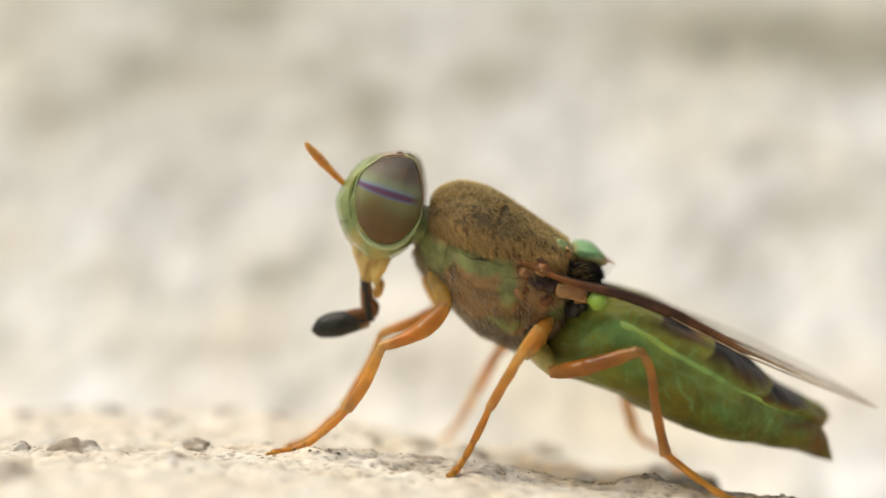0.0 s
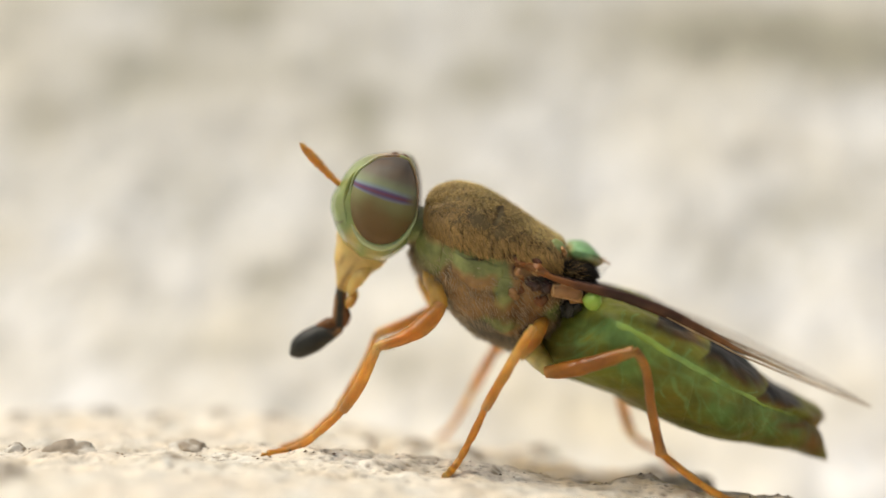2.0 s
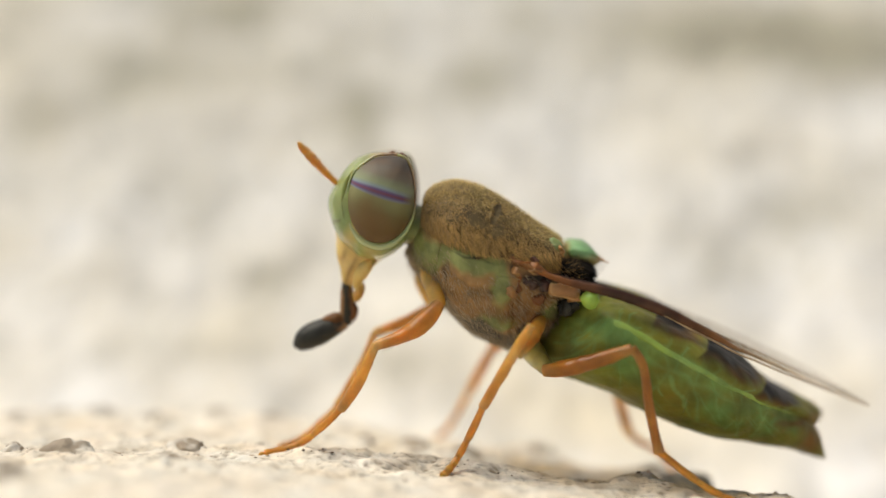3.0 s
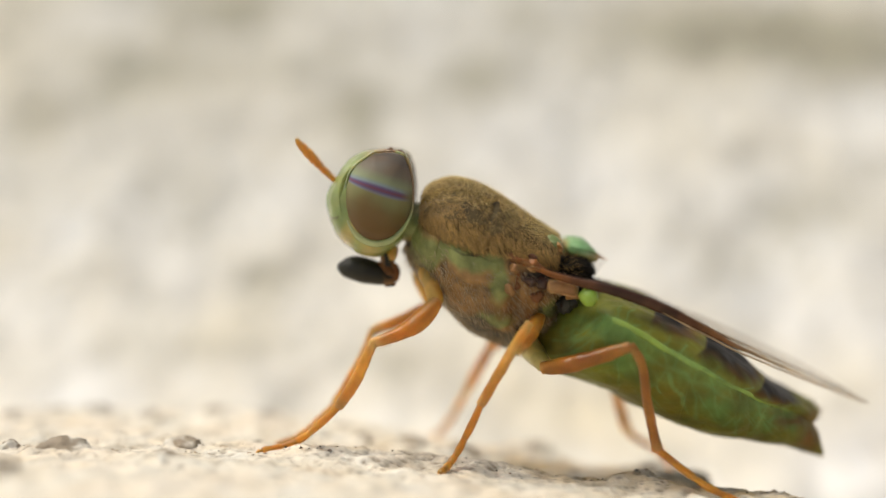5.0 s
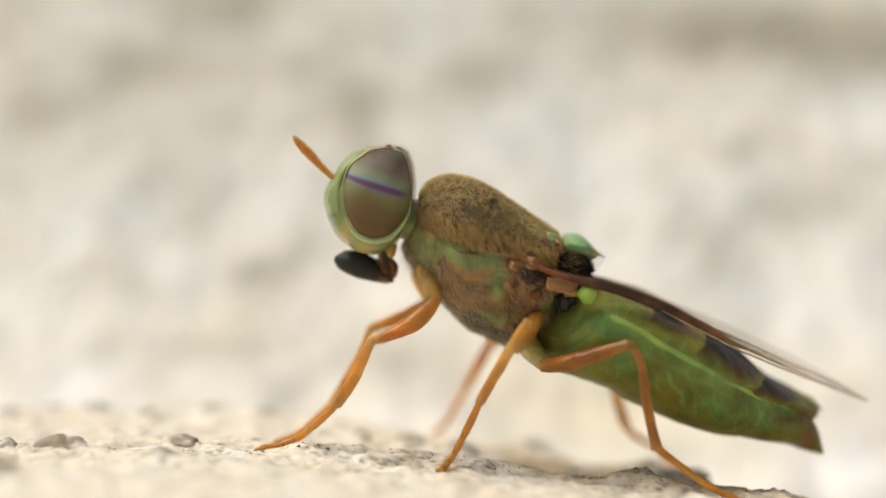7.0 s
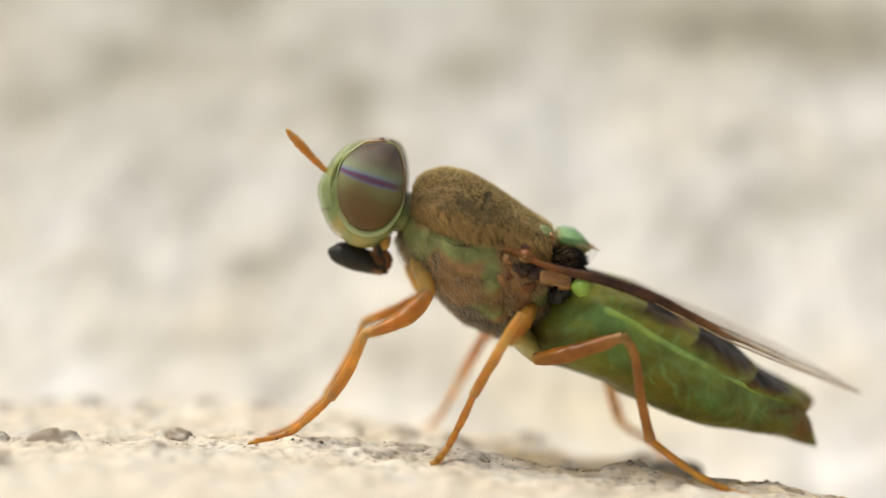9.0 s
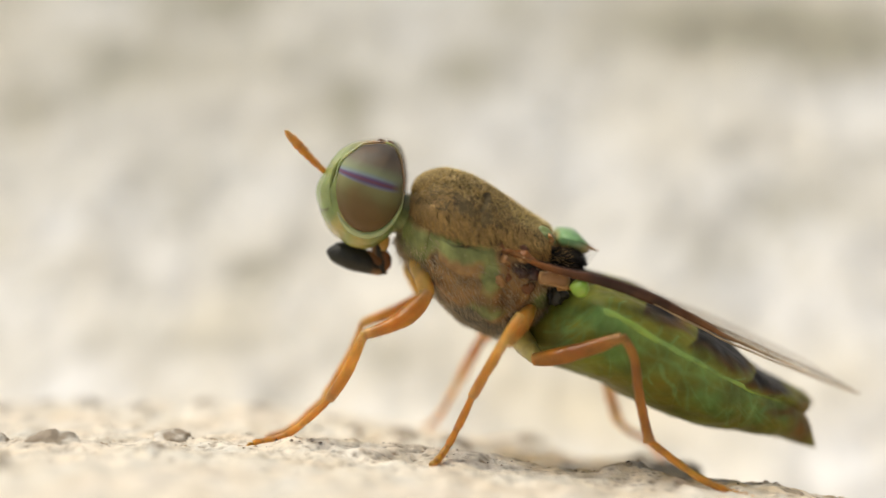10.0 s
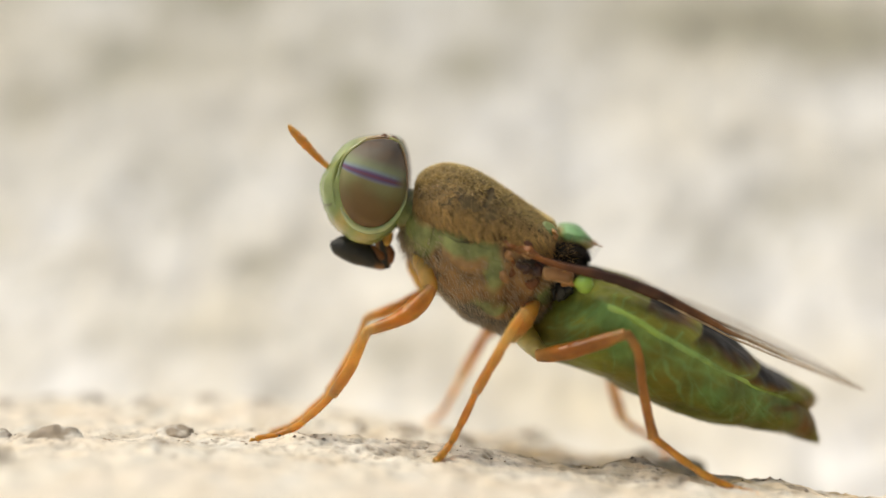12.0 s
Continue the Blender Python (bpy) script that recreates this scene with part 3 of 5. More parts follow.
def make_grain(x, y, size, flatness, seed):
    """A sand grain half sunk in the limewash, wear and shade painted dark on its top and one side."""
    rnd = random.Random(seed)
    bm = bmesh.new()
    bmesh.ops.create_icosphere(bm, subdivisions=4, radius=1.0)
    off = Vector((rnd.uniform(0, 50), rnd.uniform(0, 50), rnd.uniform(0, 50)))
    dirt_shade, ochre = [], []
    for v in bm.verts:
        c = v.co.copy()
        k = 1 + 0.34 * noise.noise(c * 0.9 + off) + 0.22 * noise.noise(c * 2.2 + off) + 0.08 * noise.noise(c * 5 + off)
        v.co = Vector((c.x * k * 1.4, c.y * k * 1.25, c.z * k * flatness * 1.45)) * size * MM
        # dark towards the top, with a shaded side along x put into the colour
        dark_patch = 0.85 * c.z + 0.45 * c.x - 0.22 + 0.7 * noise.noise(c * 1.6 - off) + 0.4 * noise.noise(c * 5 - off)
        dirt_shade.append(max(0.0, min(0.9, 1.5 * dark_patch)))
        ochre.append(max(0.0, min(0.7, 0.2 - 0.5 * c.z + 0.6 * noise.noise(c * 1.3 + off))))
    me = bpy.data.meshes.new("sand_grain")
    bm.to_mesh(me)
    bm.free()
    me.attributes.new("dirt_shade", "FLOAT", "POINT").data.foreach_set("value", np.array(dirt_shade, dtype=np.float32))
    me.attributes.new("ochre", "FLOAT", "POINT").data.foreach_set("value", np.array(ochre, dtype=np.float32))
    me.materials.append(LIME)
    me.polygons.foreach_set("use_smooth", [True] * len(me.polygons))
    ob = new("sand_grain", me)
    z = ground_at(x, y) - 0.46 * size
    ob.matrix_basis = pose(x * MM, y * MM, z * MM, 0, 0, rnd.uniform(0, 360))
    return tagged(ob, "grey sand grain half sunk in whitewash, wear and shading painted on", "grain", group="sand grains on the ledge")


for seed, (x, y, size, flatness) in enumerate(GRAINS):
    make_grain(x, y, size, flatness, seed)


def make_specks():
    """Loose dark dust: tiny angular crumbs, too many to count."""
    rnd = random.Random(21)
    verts, faces = [], []
    places = [(x, -1.0 - float(lip_waver(x)) + rnd.gauss(-0.12, 0.20)) for x in (rnd.uniform(-3.7, 7.5) for _ in range(190))]
    places += [(rnd.uniform(-9.5, -3.4), rnd.gauss(-0.7, 0.8)) for _ in range(260)]
    places += [(rnd.uniform(-9.5, 9.0), rnd.uniform(-3.0, 3.0)) for _ in range(70)]
    for x, y in places:
        size = 0.008 + 0.022 * rnd.random() ** 3
        z = ground_at(x, y) + 0.3 * size
        k = len(verts)
        for d in ((1, 0, 0), (-1, 0, 0), (0, 1, 0), (0, -1, 0), (0, 0, 1), (0, 0, -1)):
            q = [c + rnd.gauss(0, 0.25) for c in d]
            verts.append((x + size * 1.7 * q[0], y + size * q[1], z + size * q[2]))
        for a, b, c in ((0, 2, 4), (2, 1, 4), (1, 3, 4), (3, 0, 4), (2, 0, 5), (1, 2, 5), (3, 1, 5), (0, 3, 5)):
            faces.append((k + a, k + b, k + c))
    ob = new("dust_specks", mesh("dust_specks", verts, faces, DUST, smooth=False))
    return tagged(ob, "tiny dark dust specks scattered over the whitewash", "dust", kind="stuff")


make_specks()

# ---- the soldier fly ----
fly = tagged(new("fly"), "green soldier fly with banded olive eyes and amber legs", "fly")


def make_head():
    outline = spline([(-2.313, 5.833), (-2.457, 5.571), (-2.470, 5.332), (-2.391, 4.983), (-2.222, 4.638), (-1.965, 4.390), (-1.696, 4.235), (-1.393, 4.211), (-1.084, 4.366), (-0.822, 4.627),
                      (-0.695, 4.985), (-0.640, 5.331), (-0.640, 5.762), (-0.675, 6.031), (-0.780, 6.325), (-0.991, 6.483), (-1.331, 6.492), (-1.800, 6.400), (-2.105, 6.140), (-2.260, 5.925)], 120, closed=True)
    cx, cz = outline.mean(0)
    half, rows = 1.03, 41
    verts, faces, brown, yellow, dark = [], [], [], [], []
    for i in range(rows):
        a = math.pi * (i / (rows - 1) - 0.5) * 0.97
        y = half * math.sin(a)
        s = abs(math.cos(a)) ** 0.42
        for x, z in outline:
            front = max(0.0, (cx - x) / 1.0)
            bulge = 1 - 0.10 * front * (abs(y) / half) ** 2
            v = roughen(np.array((cx + (x - cx) * s * bulge, y, cz + (z - cz) * s)), 0.028, 3.0)
            verts.append(v)
            brown.append(bump_at(x, z, (*(-1.118, 6.524), 0.50, 0.10, 1.0), (*(-0.561, 5.715), 0.14, 0.65, 1.0)))
            yellow.append(bump_at(x, z, (*(-2.147, 4.516), 0.28, 0.25, 0.8), (*(-1.609, 4.154), 0.4, 0.12, 0.8)))
            dark.append(bump_at(x, z, (*(-2.442, 5.021), 0.07, 0.035, 1.0), (*(-0.892, 6.477), 0.06, 0.06, 0.9)) * (abs(y) < 0.9))
    n = len(outline)
    for i in range(rows - 1):
        for j in range(n):
            k = (j + 1) % n
            faces.append((i * n + j, i * n + k, (i + 1) * n + k, (i + 1) * n + j))
    head = part("head", mesh("head", verts, faces, GREEN_SHELL, masks={"brown": brown, "yellow": yellow, "dark": dark}), fly, "pale green glossy head")
    rim_line = spline([(-1.046, 6.425), (-1.300, 6.418), (-1.507, 6.364), (-1.847, 6.095), (-1.982, 5.756), (-2.013, 5.465), (-1.959, 5.125), (-1.793, 4.831), (-1.563, 4.660), (-1.310, 4.626),
                       (-1.035, 4.727), (-0.780, 4.998), (-0.653, 5.294), (-0.631, 5.590), (-0.651, 5.923), (-0.714, 6.174), (-0.816, 6.346)], 96, closed=True)
    ex, ez = rim_line.mean(0)
    lo, hi = rim_line[:, 1].min(), rim_line[:, 1].max()
    for side in (-1, 1):
        verts, faces, band, calm = [], [], [], []
        rings, x0, x1 = 26, rim_line[:, 0].min(), rim_line[:, 0].max()
        for i in range(rings):
            a = 0.5 * math.pi * i / (rings - 1)
            for x, z in rim_line:
                px, pz = ex + (x - ex) * math.cos(a) ** 0.85, ez + (z - ez) * math.cos(a) ** 0.85
                verts.append((px, side * (0.80 + 0.74 * math.sin(a)), pz))
                f, g = (px - x0) / (x1 - x0), ((pz + 0.315 * (px - ex)) - lo + 0.11) / (hi - lo)
                narrow = 1 + 0.9 * (2 * f - 1.1) ** 2 * math.exp(-((g - 0.66) / 0.08) ** 2)
                band.append(0.66 + (g - 0.66) * narrow)
                calm.append(max(0.0, min(1.0, (f - 0.83) / 0.14)) * math.exp(-((g - 0.66) / 0.075) ** 4))
        m = len(rim_line)
        for i in range(rings - 1):
            for j in range(m):
                k = (j + 1) % m
                faces.append((i * m + j, i * m + k, (i + 1) * m + k, (i + 1) * m + j))
        part("eye", mesh("eye", verts, faces, EYE, masks={"band": np.clip(band, 0, 1), "calm": calm}), head, "olive compound eye with a purple band")
        # a whitish lip along the lower and hind edge, thin above
        tan = lambda v: max(0.0, min(1.0, (v[0] - ex - 0.3) * 3)) * max(0.0, min(1.0, (v[2] - 5.0) * 2)) or bump_at(v[0], v[2], (*(-1.075, 6.478), 0.55, 0.14, 1.0), (*(-0.596, 5.883), 0.12, 0.55, 0.8))
        path = [(x + (x - ex) * (0.035 if x < ex else 0.012), side * 0.93, z + (z - ez) * 0.035) for x, z in rim_line]
        order = path + path[:2]
        width = [0.026 + 0.066 * max(0.0, min(1.0, (cz - 0.15 - p[2]) / 0.7)) for p in order]
        part("eye_rim", tube("eye_rim", RIM, order, width, 140, 10, ends=False, rough=0.012, masks={"brown": tan}), head, "whitish green rim")
        # the ridge of the face before the eye
        ridge = [(x, side * y, z) for (x, z), y in (((-1.880, 6.160), 0.86), ((-2.030, 5.930), 0.88), ((-2.110, 5.640), 0.90), ((-2.110, 5.330), 0.90), ((-2.020, 5.010), 0.88), ((-1.830, 4.720), 0.84), ((-1.600, 4.560), 0.80))]
        zero = lambda v: 0.0
        part("face_ridge", tube("face_ridge", GREEN_SHELL, ridge, [0.01, 0.045, 0.055, 0.05, 0.055, 0.06, 0.02], 60, 12, rough=0.015, masks={"brown": zero, "yellow": zero, "dark": zero}), head)
        shift = np.array([0, 0.0 if side < 0 else 0.38, 0])
        base, knee, tip = np.array((-2.295, -0.220, 5.822)), np.array((-2.583, -0.260, 6.107)), np.array((-3.090, -0.300, 6.671))
        pieces = [tube("scape", AMBER, [base + shift, base * 0.55 + knee * 0.45 + shift], [0.036, 0.046, 0.042], 12, 12),
                  tube("pedicel", AMBER, [base * 0.58 + knee * 0.42 + shift, knee + shift], [0.044, 0.060, 0.052], 12, 12)]
        for i in range(4):
            f0, f1 = i / 5, (i + 1.08) / 5
            r = (0.068, 0.084, 0.088, 0.074)[i]
            pieces.append(tube("ring", AMBER, [knee + (tip - knee) * f0 + shift, knee + (tip - knee) * f1 + shift], [r * 0.86, r, r * 0.86], 10, 12))
        bend = np.array([0.0, 0, 0.04])
        pieces.append(tube("point", AMBER, [knee + (tip - knee) * 0.78 + shift, knee + (tip - knee) * 0.9 + shift, tip + bend + shift], [0.06, 0.045, 0.010], 12, 12))
        part("antenna", joined("antenna", pieces, AMBER), head, "amber antenna")
    dome = []
    for x, z in ((-1.114, 6.479), (-0.917, 6.437)):
        dome.append(tube("ocellus", BROWN, [(x, -0.2, z - 0.06), (x, -0.2, z + 0.05)], [0.10, 0.09, 0.02], 10, 12))
    part("ocelli", joined("ocelli", dome, BROWN), head, "brown ocelli")
    return head


THORAX = Body([
    ((-0.502, 0.000, 5.393), (-0.576, -0.450, 5.010), (-0.816, 0.000, 4.492), 0.0), ((-0.382, 0.000, 5.608), (-0.392, -0.950, 4.958), (-0.709, 0.000, 4.154), 0.0), ((-0.143, 0.000, 5.763), (-0.103, -1.250, 4.813), (-0.385, 0.000, 3.681), 0.0),
    ((0.227, 0.000, 5.835), (0.237, -1.500, 4.700), (0.048, 0.000, 3.207), 0.0), ((0.764, 0.000, 5.703), (0.686, -1.600, 4.563), (0.519, 0.000, 2.731), 0.0), ((1.363, 0.000, 5.345), (1.250, -1.600, 4.449), (1.113, 0.000, 2.462), 0.05),
    ((1.940, 0.000, 4.937), (1.764, -1.500, 4.347), (1.573, 0.000, 2.327), 0.1), ((2.349, 0.000, 4.672), (2.150, -1.250, 4.158), (2.067, 0.000, 2.572), 0.15), ((2.639, 0.000, 4.431), (2.517, -0.800, 3.893), (2.426, 0.000, 2.963), 0.2),
])


def make_thorax():
    def moved(v):
        return v + 0.16 * np.array(noise.noise_vector(Vector(v) * 1.7)) + 0.07 * np.array(noise.noise_vector(Vector(v) * 5.0))

    def hard(f):
        return max(0.0, min(1.0, (f - 0.28) * 2.4))

    def green(u, a, v):
        q = moved(v)
        return 0.95 * hard(bump_at(q[0], q[2], (*(0.182, 4.474), 0.45, 0.26, 1.0), (*(0.753, 4.279), 0.42, 0.24, 1.0), (*(-0.533, 4.513), 0.28, 0.50, 1.0), (*(-0.219, 4.163), 0.15, 0.22, 0.7),
                                   (*(1.138, 3.798), 0.20, 0.45, 1.0), (*(0.975, 3.030), 0.52, 0.17, 1.0), (*(2.179, 3.264), 0.34, 0.22, 1.0), (*(2.337, 4.502), 0.22, 0.16, 1.0)))

    def dark(u, a, v):
        q = moved(v)
        # the long thin spot paints the shadow under the scutum's edge
        return hard(bump_at(q[0], q[2], (*(1.873, 3.900), 0.26, 0.20, 1.1), (*(2.514, 3.261), 0.30, 0.25, 1.2), (*(1.664, 2.737), 0.16, 0.30, 1.0), (*(-0.311, 4.905), 0.14, 0.20, 0.4),
                            (*(0.859, 4.473), 0.9, 0.045, 0.8), (*(1.375, 4.199), 0.06, 0.3, 0.7), (*(0.011, 4.060), 0.05, 0.35, 0.6), (*(2.321, 4.151), 0.4, 0.2, 1.0)))

    def grey(u, a, v):
        q = moved(v)
        return hard(bump_at(q[0], q[2], (*(0.425, 2.821), 0.60, 0.33, 1.1), (*(1.193, 2.558), 0.5, 0.22, 1.1), (*(-0.071, 3.333), 0.15, 0.4, 0.9)))

    pi = math.pi
    zones = {"green": green, "dark": dark, "grey": grey}
    thorax = part("thorax", THORAX.sheet("thorax", PLEURON, 0, 1, 0, 2 * pi, 130, 150, masks=zones, cap=True, rough=0.05, freq=2.2, profile=lambda fu, fa: -0.09 if 0.02 < fa < 0.485 else 0.0), fly, "green and brown thorax with short hair")
    cleft = lambda fu, fa: 0.042 * math.exp(-((fu - 0.645 + 0.10 * abs(2 * fa - 1)) / 0.016) ** 2) * max(0.0, min(1.0, 6 * abs(2 * fa - 1) - 1.5, 4.2 - 6 * abs(2 * fa - 1)))
    lip = lambda fu, fa: 0.04 * min(1.0, 8 * fa, 8 * (1 - fa), 10 * fu + 0.2, 10 * (1 - fu) + 0.2) - 0.9 * cleft(fu, fa)
    part("scutum", THORAX.sheet("scutum", BRONZE, 0.05, 0.90, -0.03, pi + 0.03, 130, 90, profile=lip, rough=0.012, freq=3), thorax, "dark bronze back")
    # the short neck behind the head
    patch = lambda v: max(0.0, min(1.0, 0.75 + 0.9 * noise.noise(Vector(v) * 2.2)))
    part("neck", tube("neck", PLEURON, [(-1.05, 0, 5.08), (-0.80, 0, 4.98), (-0.45, 0, 4.90), (-0.15, 0, 4.88)], [0.34, 0.42, 0.47, 0.50], 40, 40, flat=1.5, rough=0.05, freq=3.0,
                      masks={"green": patch, "grey": lambda v: 0.0, "dark": lambda v: 0.35 * max(0.0, noise.noise(Vector(v) * 4.0))}), thorax, "wrinkled green neck")
    # side plates
    for u0, u1, a0, a1, h in ((0.29, 0.60, pi + 0.08, pi + 0.44, 0.10), (0.10, 0.27, pi + 0.05, pi + 0.60, 0.07), (0.31, 0.58, pi + 0.50, pi + 0.98, 0.07),
                              (0.56, 0.68, pi + 0.20, pi + 0.95, 0.09), (0.70, 0.82, pi + 0.25, pi + 0.85, 0.08), (0.84, 0.96, pi + 0.12, pi + 0.7, 0.06), (0.40, 0.66, pi + 1.0, pi + 1.22, 0.06)):
        swell = lambda fu, fa, h=h: h * (min(1, 4 * fu, 4 * (1 - fu)) * min(1, 4 * fa, 4 * (1 - fa))) ** 0.5 - 0.012
        part("side_plate", THORAX.sheet("side_plate", PLEURON, u0, u1, a0, a1, 50, 44, profile=swell, masks=zones, rough=0.05, freq=2.2), thorax)
    rnd = random.Random(3)
    roots, flank, tuft = [], [], []
    for _ in range(52000):
        u, a = rnd.uniform(0.03, 0.90), rnd.uniform(0.45, pi + 0.03)
        fu, fa = (u - 0.05) / 0.85, (a + 0.03) / (pi + 0.06)
        p0 = THORAX.at(u, a, 0.048)
        dark_patch = bump_at(p0[0], p0[2], (0.66, 5.12, 0.30, 0.16, 0.75), (1.30, 4.50, 0.28, 0.14, 0.7), (0.05, 4.98, 0.20, 0.10, 0.4))
        if cleft(fu, fa) > 0.012 or noise.noise(Vector((p0[0] * 13, p0[1] * 13, p0[2] * (13 if a < 2.1 else 3)))) < (rnd.uniform(-0.9, -0.2) if a < 2.1 else rnd.uniform(-0.6, 0.12)) or rnd.random() < dark_patch or (a < 2.1 and rnd.random() < 0.55):
            continue
        p1 = THORAX.at(u, a, 0.148)
        back = THORAX.at(min(u + 0.03, 1), a, 0.03) - p0
        low = max(0.0, min(1.0, (a - pi * 0.68) / 0.4))
        clump = np.array(noise.noise_vector(Vector(p0) * 4.0)) * 0.22
        way = (p1 - p0) / 0.1 * (0.60 - 0.35 * low) + back / (np.linalg.norm(back) + 1e-9) * (0.80 - 0.35 * low) + 1.1 * low * np.array([0.12, 0, -1.0]) + clump + np.array([rnd.gauss(0, 0.15) for _ in range(3)])
        if low + rnd.gauss(0, 0.25) > 0.7:
            flank.append((p0, way, 0.6 + 0.6 * low))
        else:
            roots.append((p0, way, 0.55 + 0.9 * low))
    for _ in range(10000):  # close-set tufts make the back look grained
        u, a = rnd.uniform(0.03, 0.90), rnd.uniform(0.5, 2.6)
        p0 = THORAX.at(u, a, 0.05)
        dark_patch = bump_at(p0[0], p0[2], (0.66, 5.12, 0.34, 0.18, 0.8), (0.0, 5.25, 0.12, 0.25, 0.3))
        if cleft((u - 0.05) / 0.85, (a + 0.03) / (pi + 0.06)) > 0.012 or rnd.random() < max(dark_patch, (a - 1.9) / 0.7):
            continue
        way = (THORAX.at(u, a, 0.148) - p0) / 0.1 + np.array([0.5, 0, -0.2]) + np.array([rnd.gauss(0, 0.25) for _ in range(3)])
        shine = rnd.uniform(0.5, 1.0)
        for _ in range(3):
            tuft.append((p0 + np.array([rnd.gauss(0, 0.006) for _ in range(3)]), way + np.array([rnd.gauss(0, 0.2) for _ in range(3)]), shine))
    tagged(part("back_fuzz", hairs("back_fuzz", TUFT, tuft, 0.058, 0.0048, 6), thorax, "short shining golden tufts"), kind="stuff")
    tagged(part("flank_hair", hairs("flank_hair", BROWN_HAIR, flank, 0.15, 0.0042, 4), thorax, "brown combed-down hair"), kind="stuff")
    tagged(part("back_hair", hairs("back_hair", GOLD_HAIR, roots, 0.095, 0.0046), thorax, "short golden hair"), kind="stuff")
    roots = []
    for _ in range(9000):
        u, a = rnd.uniform(0.02, 0.97), rnd.uniform(pi + 0.15, 1.62 * pi)
        p0, p1 = THORAX.at(u, a, 0.03), THORAX.at(u, a, 0.13)
        keep = 1.0 if grey(u, a, p0) > 0.4 else 0.12 if green(u, a, p0) > 0.3 else 0.60
        if rnd.random() > keep:
            continue
        way = (p1 - p0) / 0.1 * 0.7 + np.array([0.5, 0, -0.45]) + 0.6 * np.array(noise.noise_vector(Vector(p0) * 3.0)) + np.array([rnd.gauss(0, 0.2) for _ in range(3)])
        roots.append((p0, way))
    for _ in range(380):  # a loose fringe below the neck
        u, a = rnd.uniform(0.0, 0.3), rnd.uniform(1.2 * pi, 1.55 * pi)
        p0, p1 = THORAX.at(u, a, 0.0), THORAX.at(u, a, 0.1)
        roots.append((p0, (p1 - p0) / 0.1 * 1.6 + np.array([rnd.gauss(0, 0.3) for _ in range(3)]), 1.5))
    tagged(part("belly_hair", hairs("belly_hair", GREY_HAIR, roots, 0.15, 0.0045, 2), thorax, "fine greyish hair"), kind="stuff")
    # scutellum with its two thin spines, and the black fuzzy hump below it
    sc = Body([((2.566, 0.000, 4.540), (2.518, -0.500, 4.448), (2.569, 0.000, 4.250), 0.15), ((2.685, 0.000, 4.636), (2.615, -0.700, 4.468), (2.654, 0.000, 4.178), 0.15), ((2.950, 0.000, 4.576), (2.866, -0.750, 4.415), (2.931, 0.000, 4.130), 0.15),
               ((3.168, 0.000, 4.395), (3.131, -0.500, 4.329), (3.148, 0.000, 4.105), 0.15), ((3.278, 0.000, 4.250), (3.271, -0.150, 4.219), (3.267, 0.000, 4.130), 0.15)], 30)
    scut = part("scutellum", sc.sheet("scutellum", MINT, 0, 1, 0, 2 * pi, 40, 40, cap=True, rough=0.03, masks={"brown": lambda u, a, v: 0.8 * max(0.0, min(1.0, (u - 0.78) * 6)) + 0.8 * max(0.0, 1 - u * 5) + 0.75 * max(0.0, min(1.0, ((2.896, 4.353)[1] - v[2]) * 7 + 0.3))}), thorax, "mint green scutellum")
    for y in (-0.25, 0.45):
        a, b = np.array((3.139, -0.250, 4.278)), np.array((3.450, -0.250, 4.158))
        off = np.array([0, y + 0.25, 0])
        part("spine", tube("spine", PEACH, [a + off, b + off], [0.035, 0.022, 0.006], 14, 8), scut, "short pale spine")
    fold = [(2.921, -0.300, 4.116), (3.419, -0.300, 4.152), (3.233, -0.300, 3.877), (2.925, -0.300, 3.805)]
    verts = [np.array(v) + np.array([0, o, 0]) for o in (0, 0.6) for v in fold]
    part("calypter", mesh("calypter", verts, [(0, 1, 2, 3), (7, 6, 5, 4), (0, 4, 5, 1), (1, 5, 6, 2), (2, 6, 7, 3), (3, 7, 4, 0)], MEMBRANE, smooth=False), thorax, "clear membrane scale")
    hump = Body([((2.173, 0.000, 4.214), (2.099, -0.900, 4.081), (2.214, 0.000, 3.669), 0.2), ((2.593, 0.000, 4.323), (2.486, -1.100, 4.071), (2.602, 0.000, 3.426), 0.2), ((2.954, 0.000, 4.226), (2.837, -1.050, 4.041), (2.902, 0.000, 3.487), 0.2),
                 ((3.150, 0.000, 3.912), (3.090, -0.500, 3.878), (3.105, 0.000, 3.669), 0.2)], 24)
    hp = part("metanotum", hump.sheet("metanotum", FUZZ, 0, 1, 0, 2 * pi, 24, 28, cap=True), thorax, "black fuzzy hump")
    roots = []
    for _ in range(5000):
        u, a = rnd.uniform(0.05, 1), rnd.uniform(0, 2 * pi)
        p0, p1 = hump.at(u, a), hump.at(u, a, 0.1)
        roots.append((p0, (p1 - p0) / 0.1 + np.array([0.4, 0, 0.1])))
    tagged(part("hump_hair", hairs("hump_hair", BLACK_HAIR, roots, 0.15, 0.003, 5), hp), kind="stuff")
    roots = [(q, w + np.array([rnd.gauss(0, 0.3) for _ in range(3)])) for q, w in roots if q[0] < 2.75 and q[2] > 3.95 and rnd.random() < 0.3]
    tagged(part("hump_fringe", hairs("hump_fringe", BROWN_HAIR, roots, 0.22, 0.0035, 9), hp, "longer tawny hair"), kind="stuff")
    return thorax


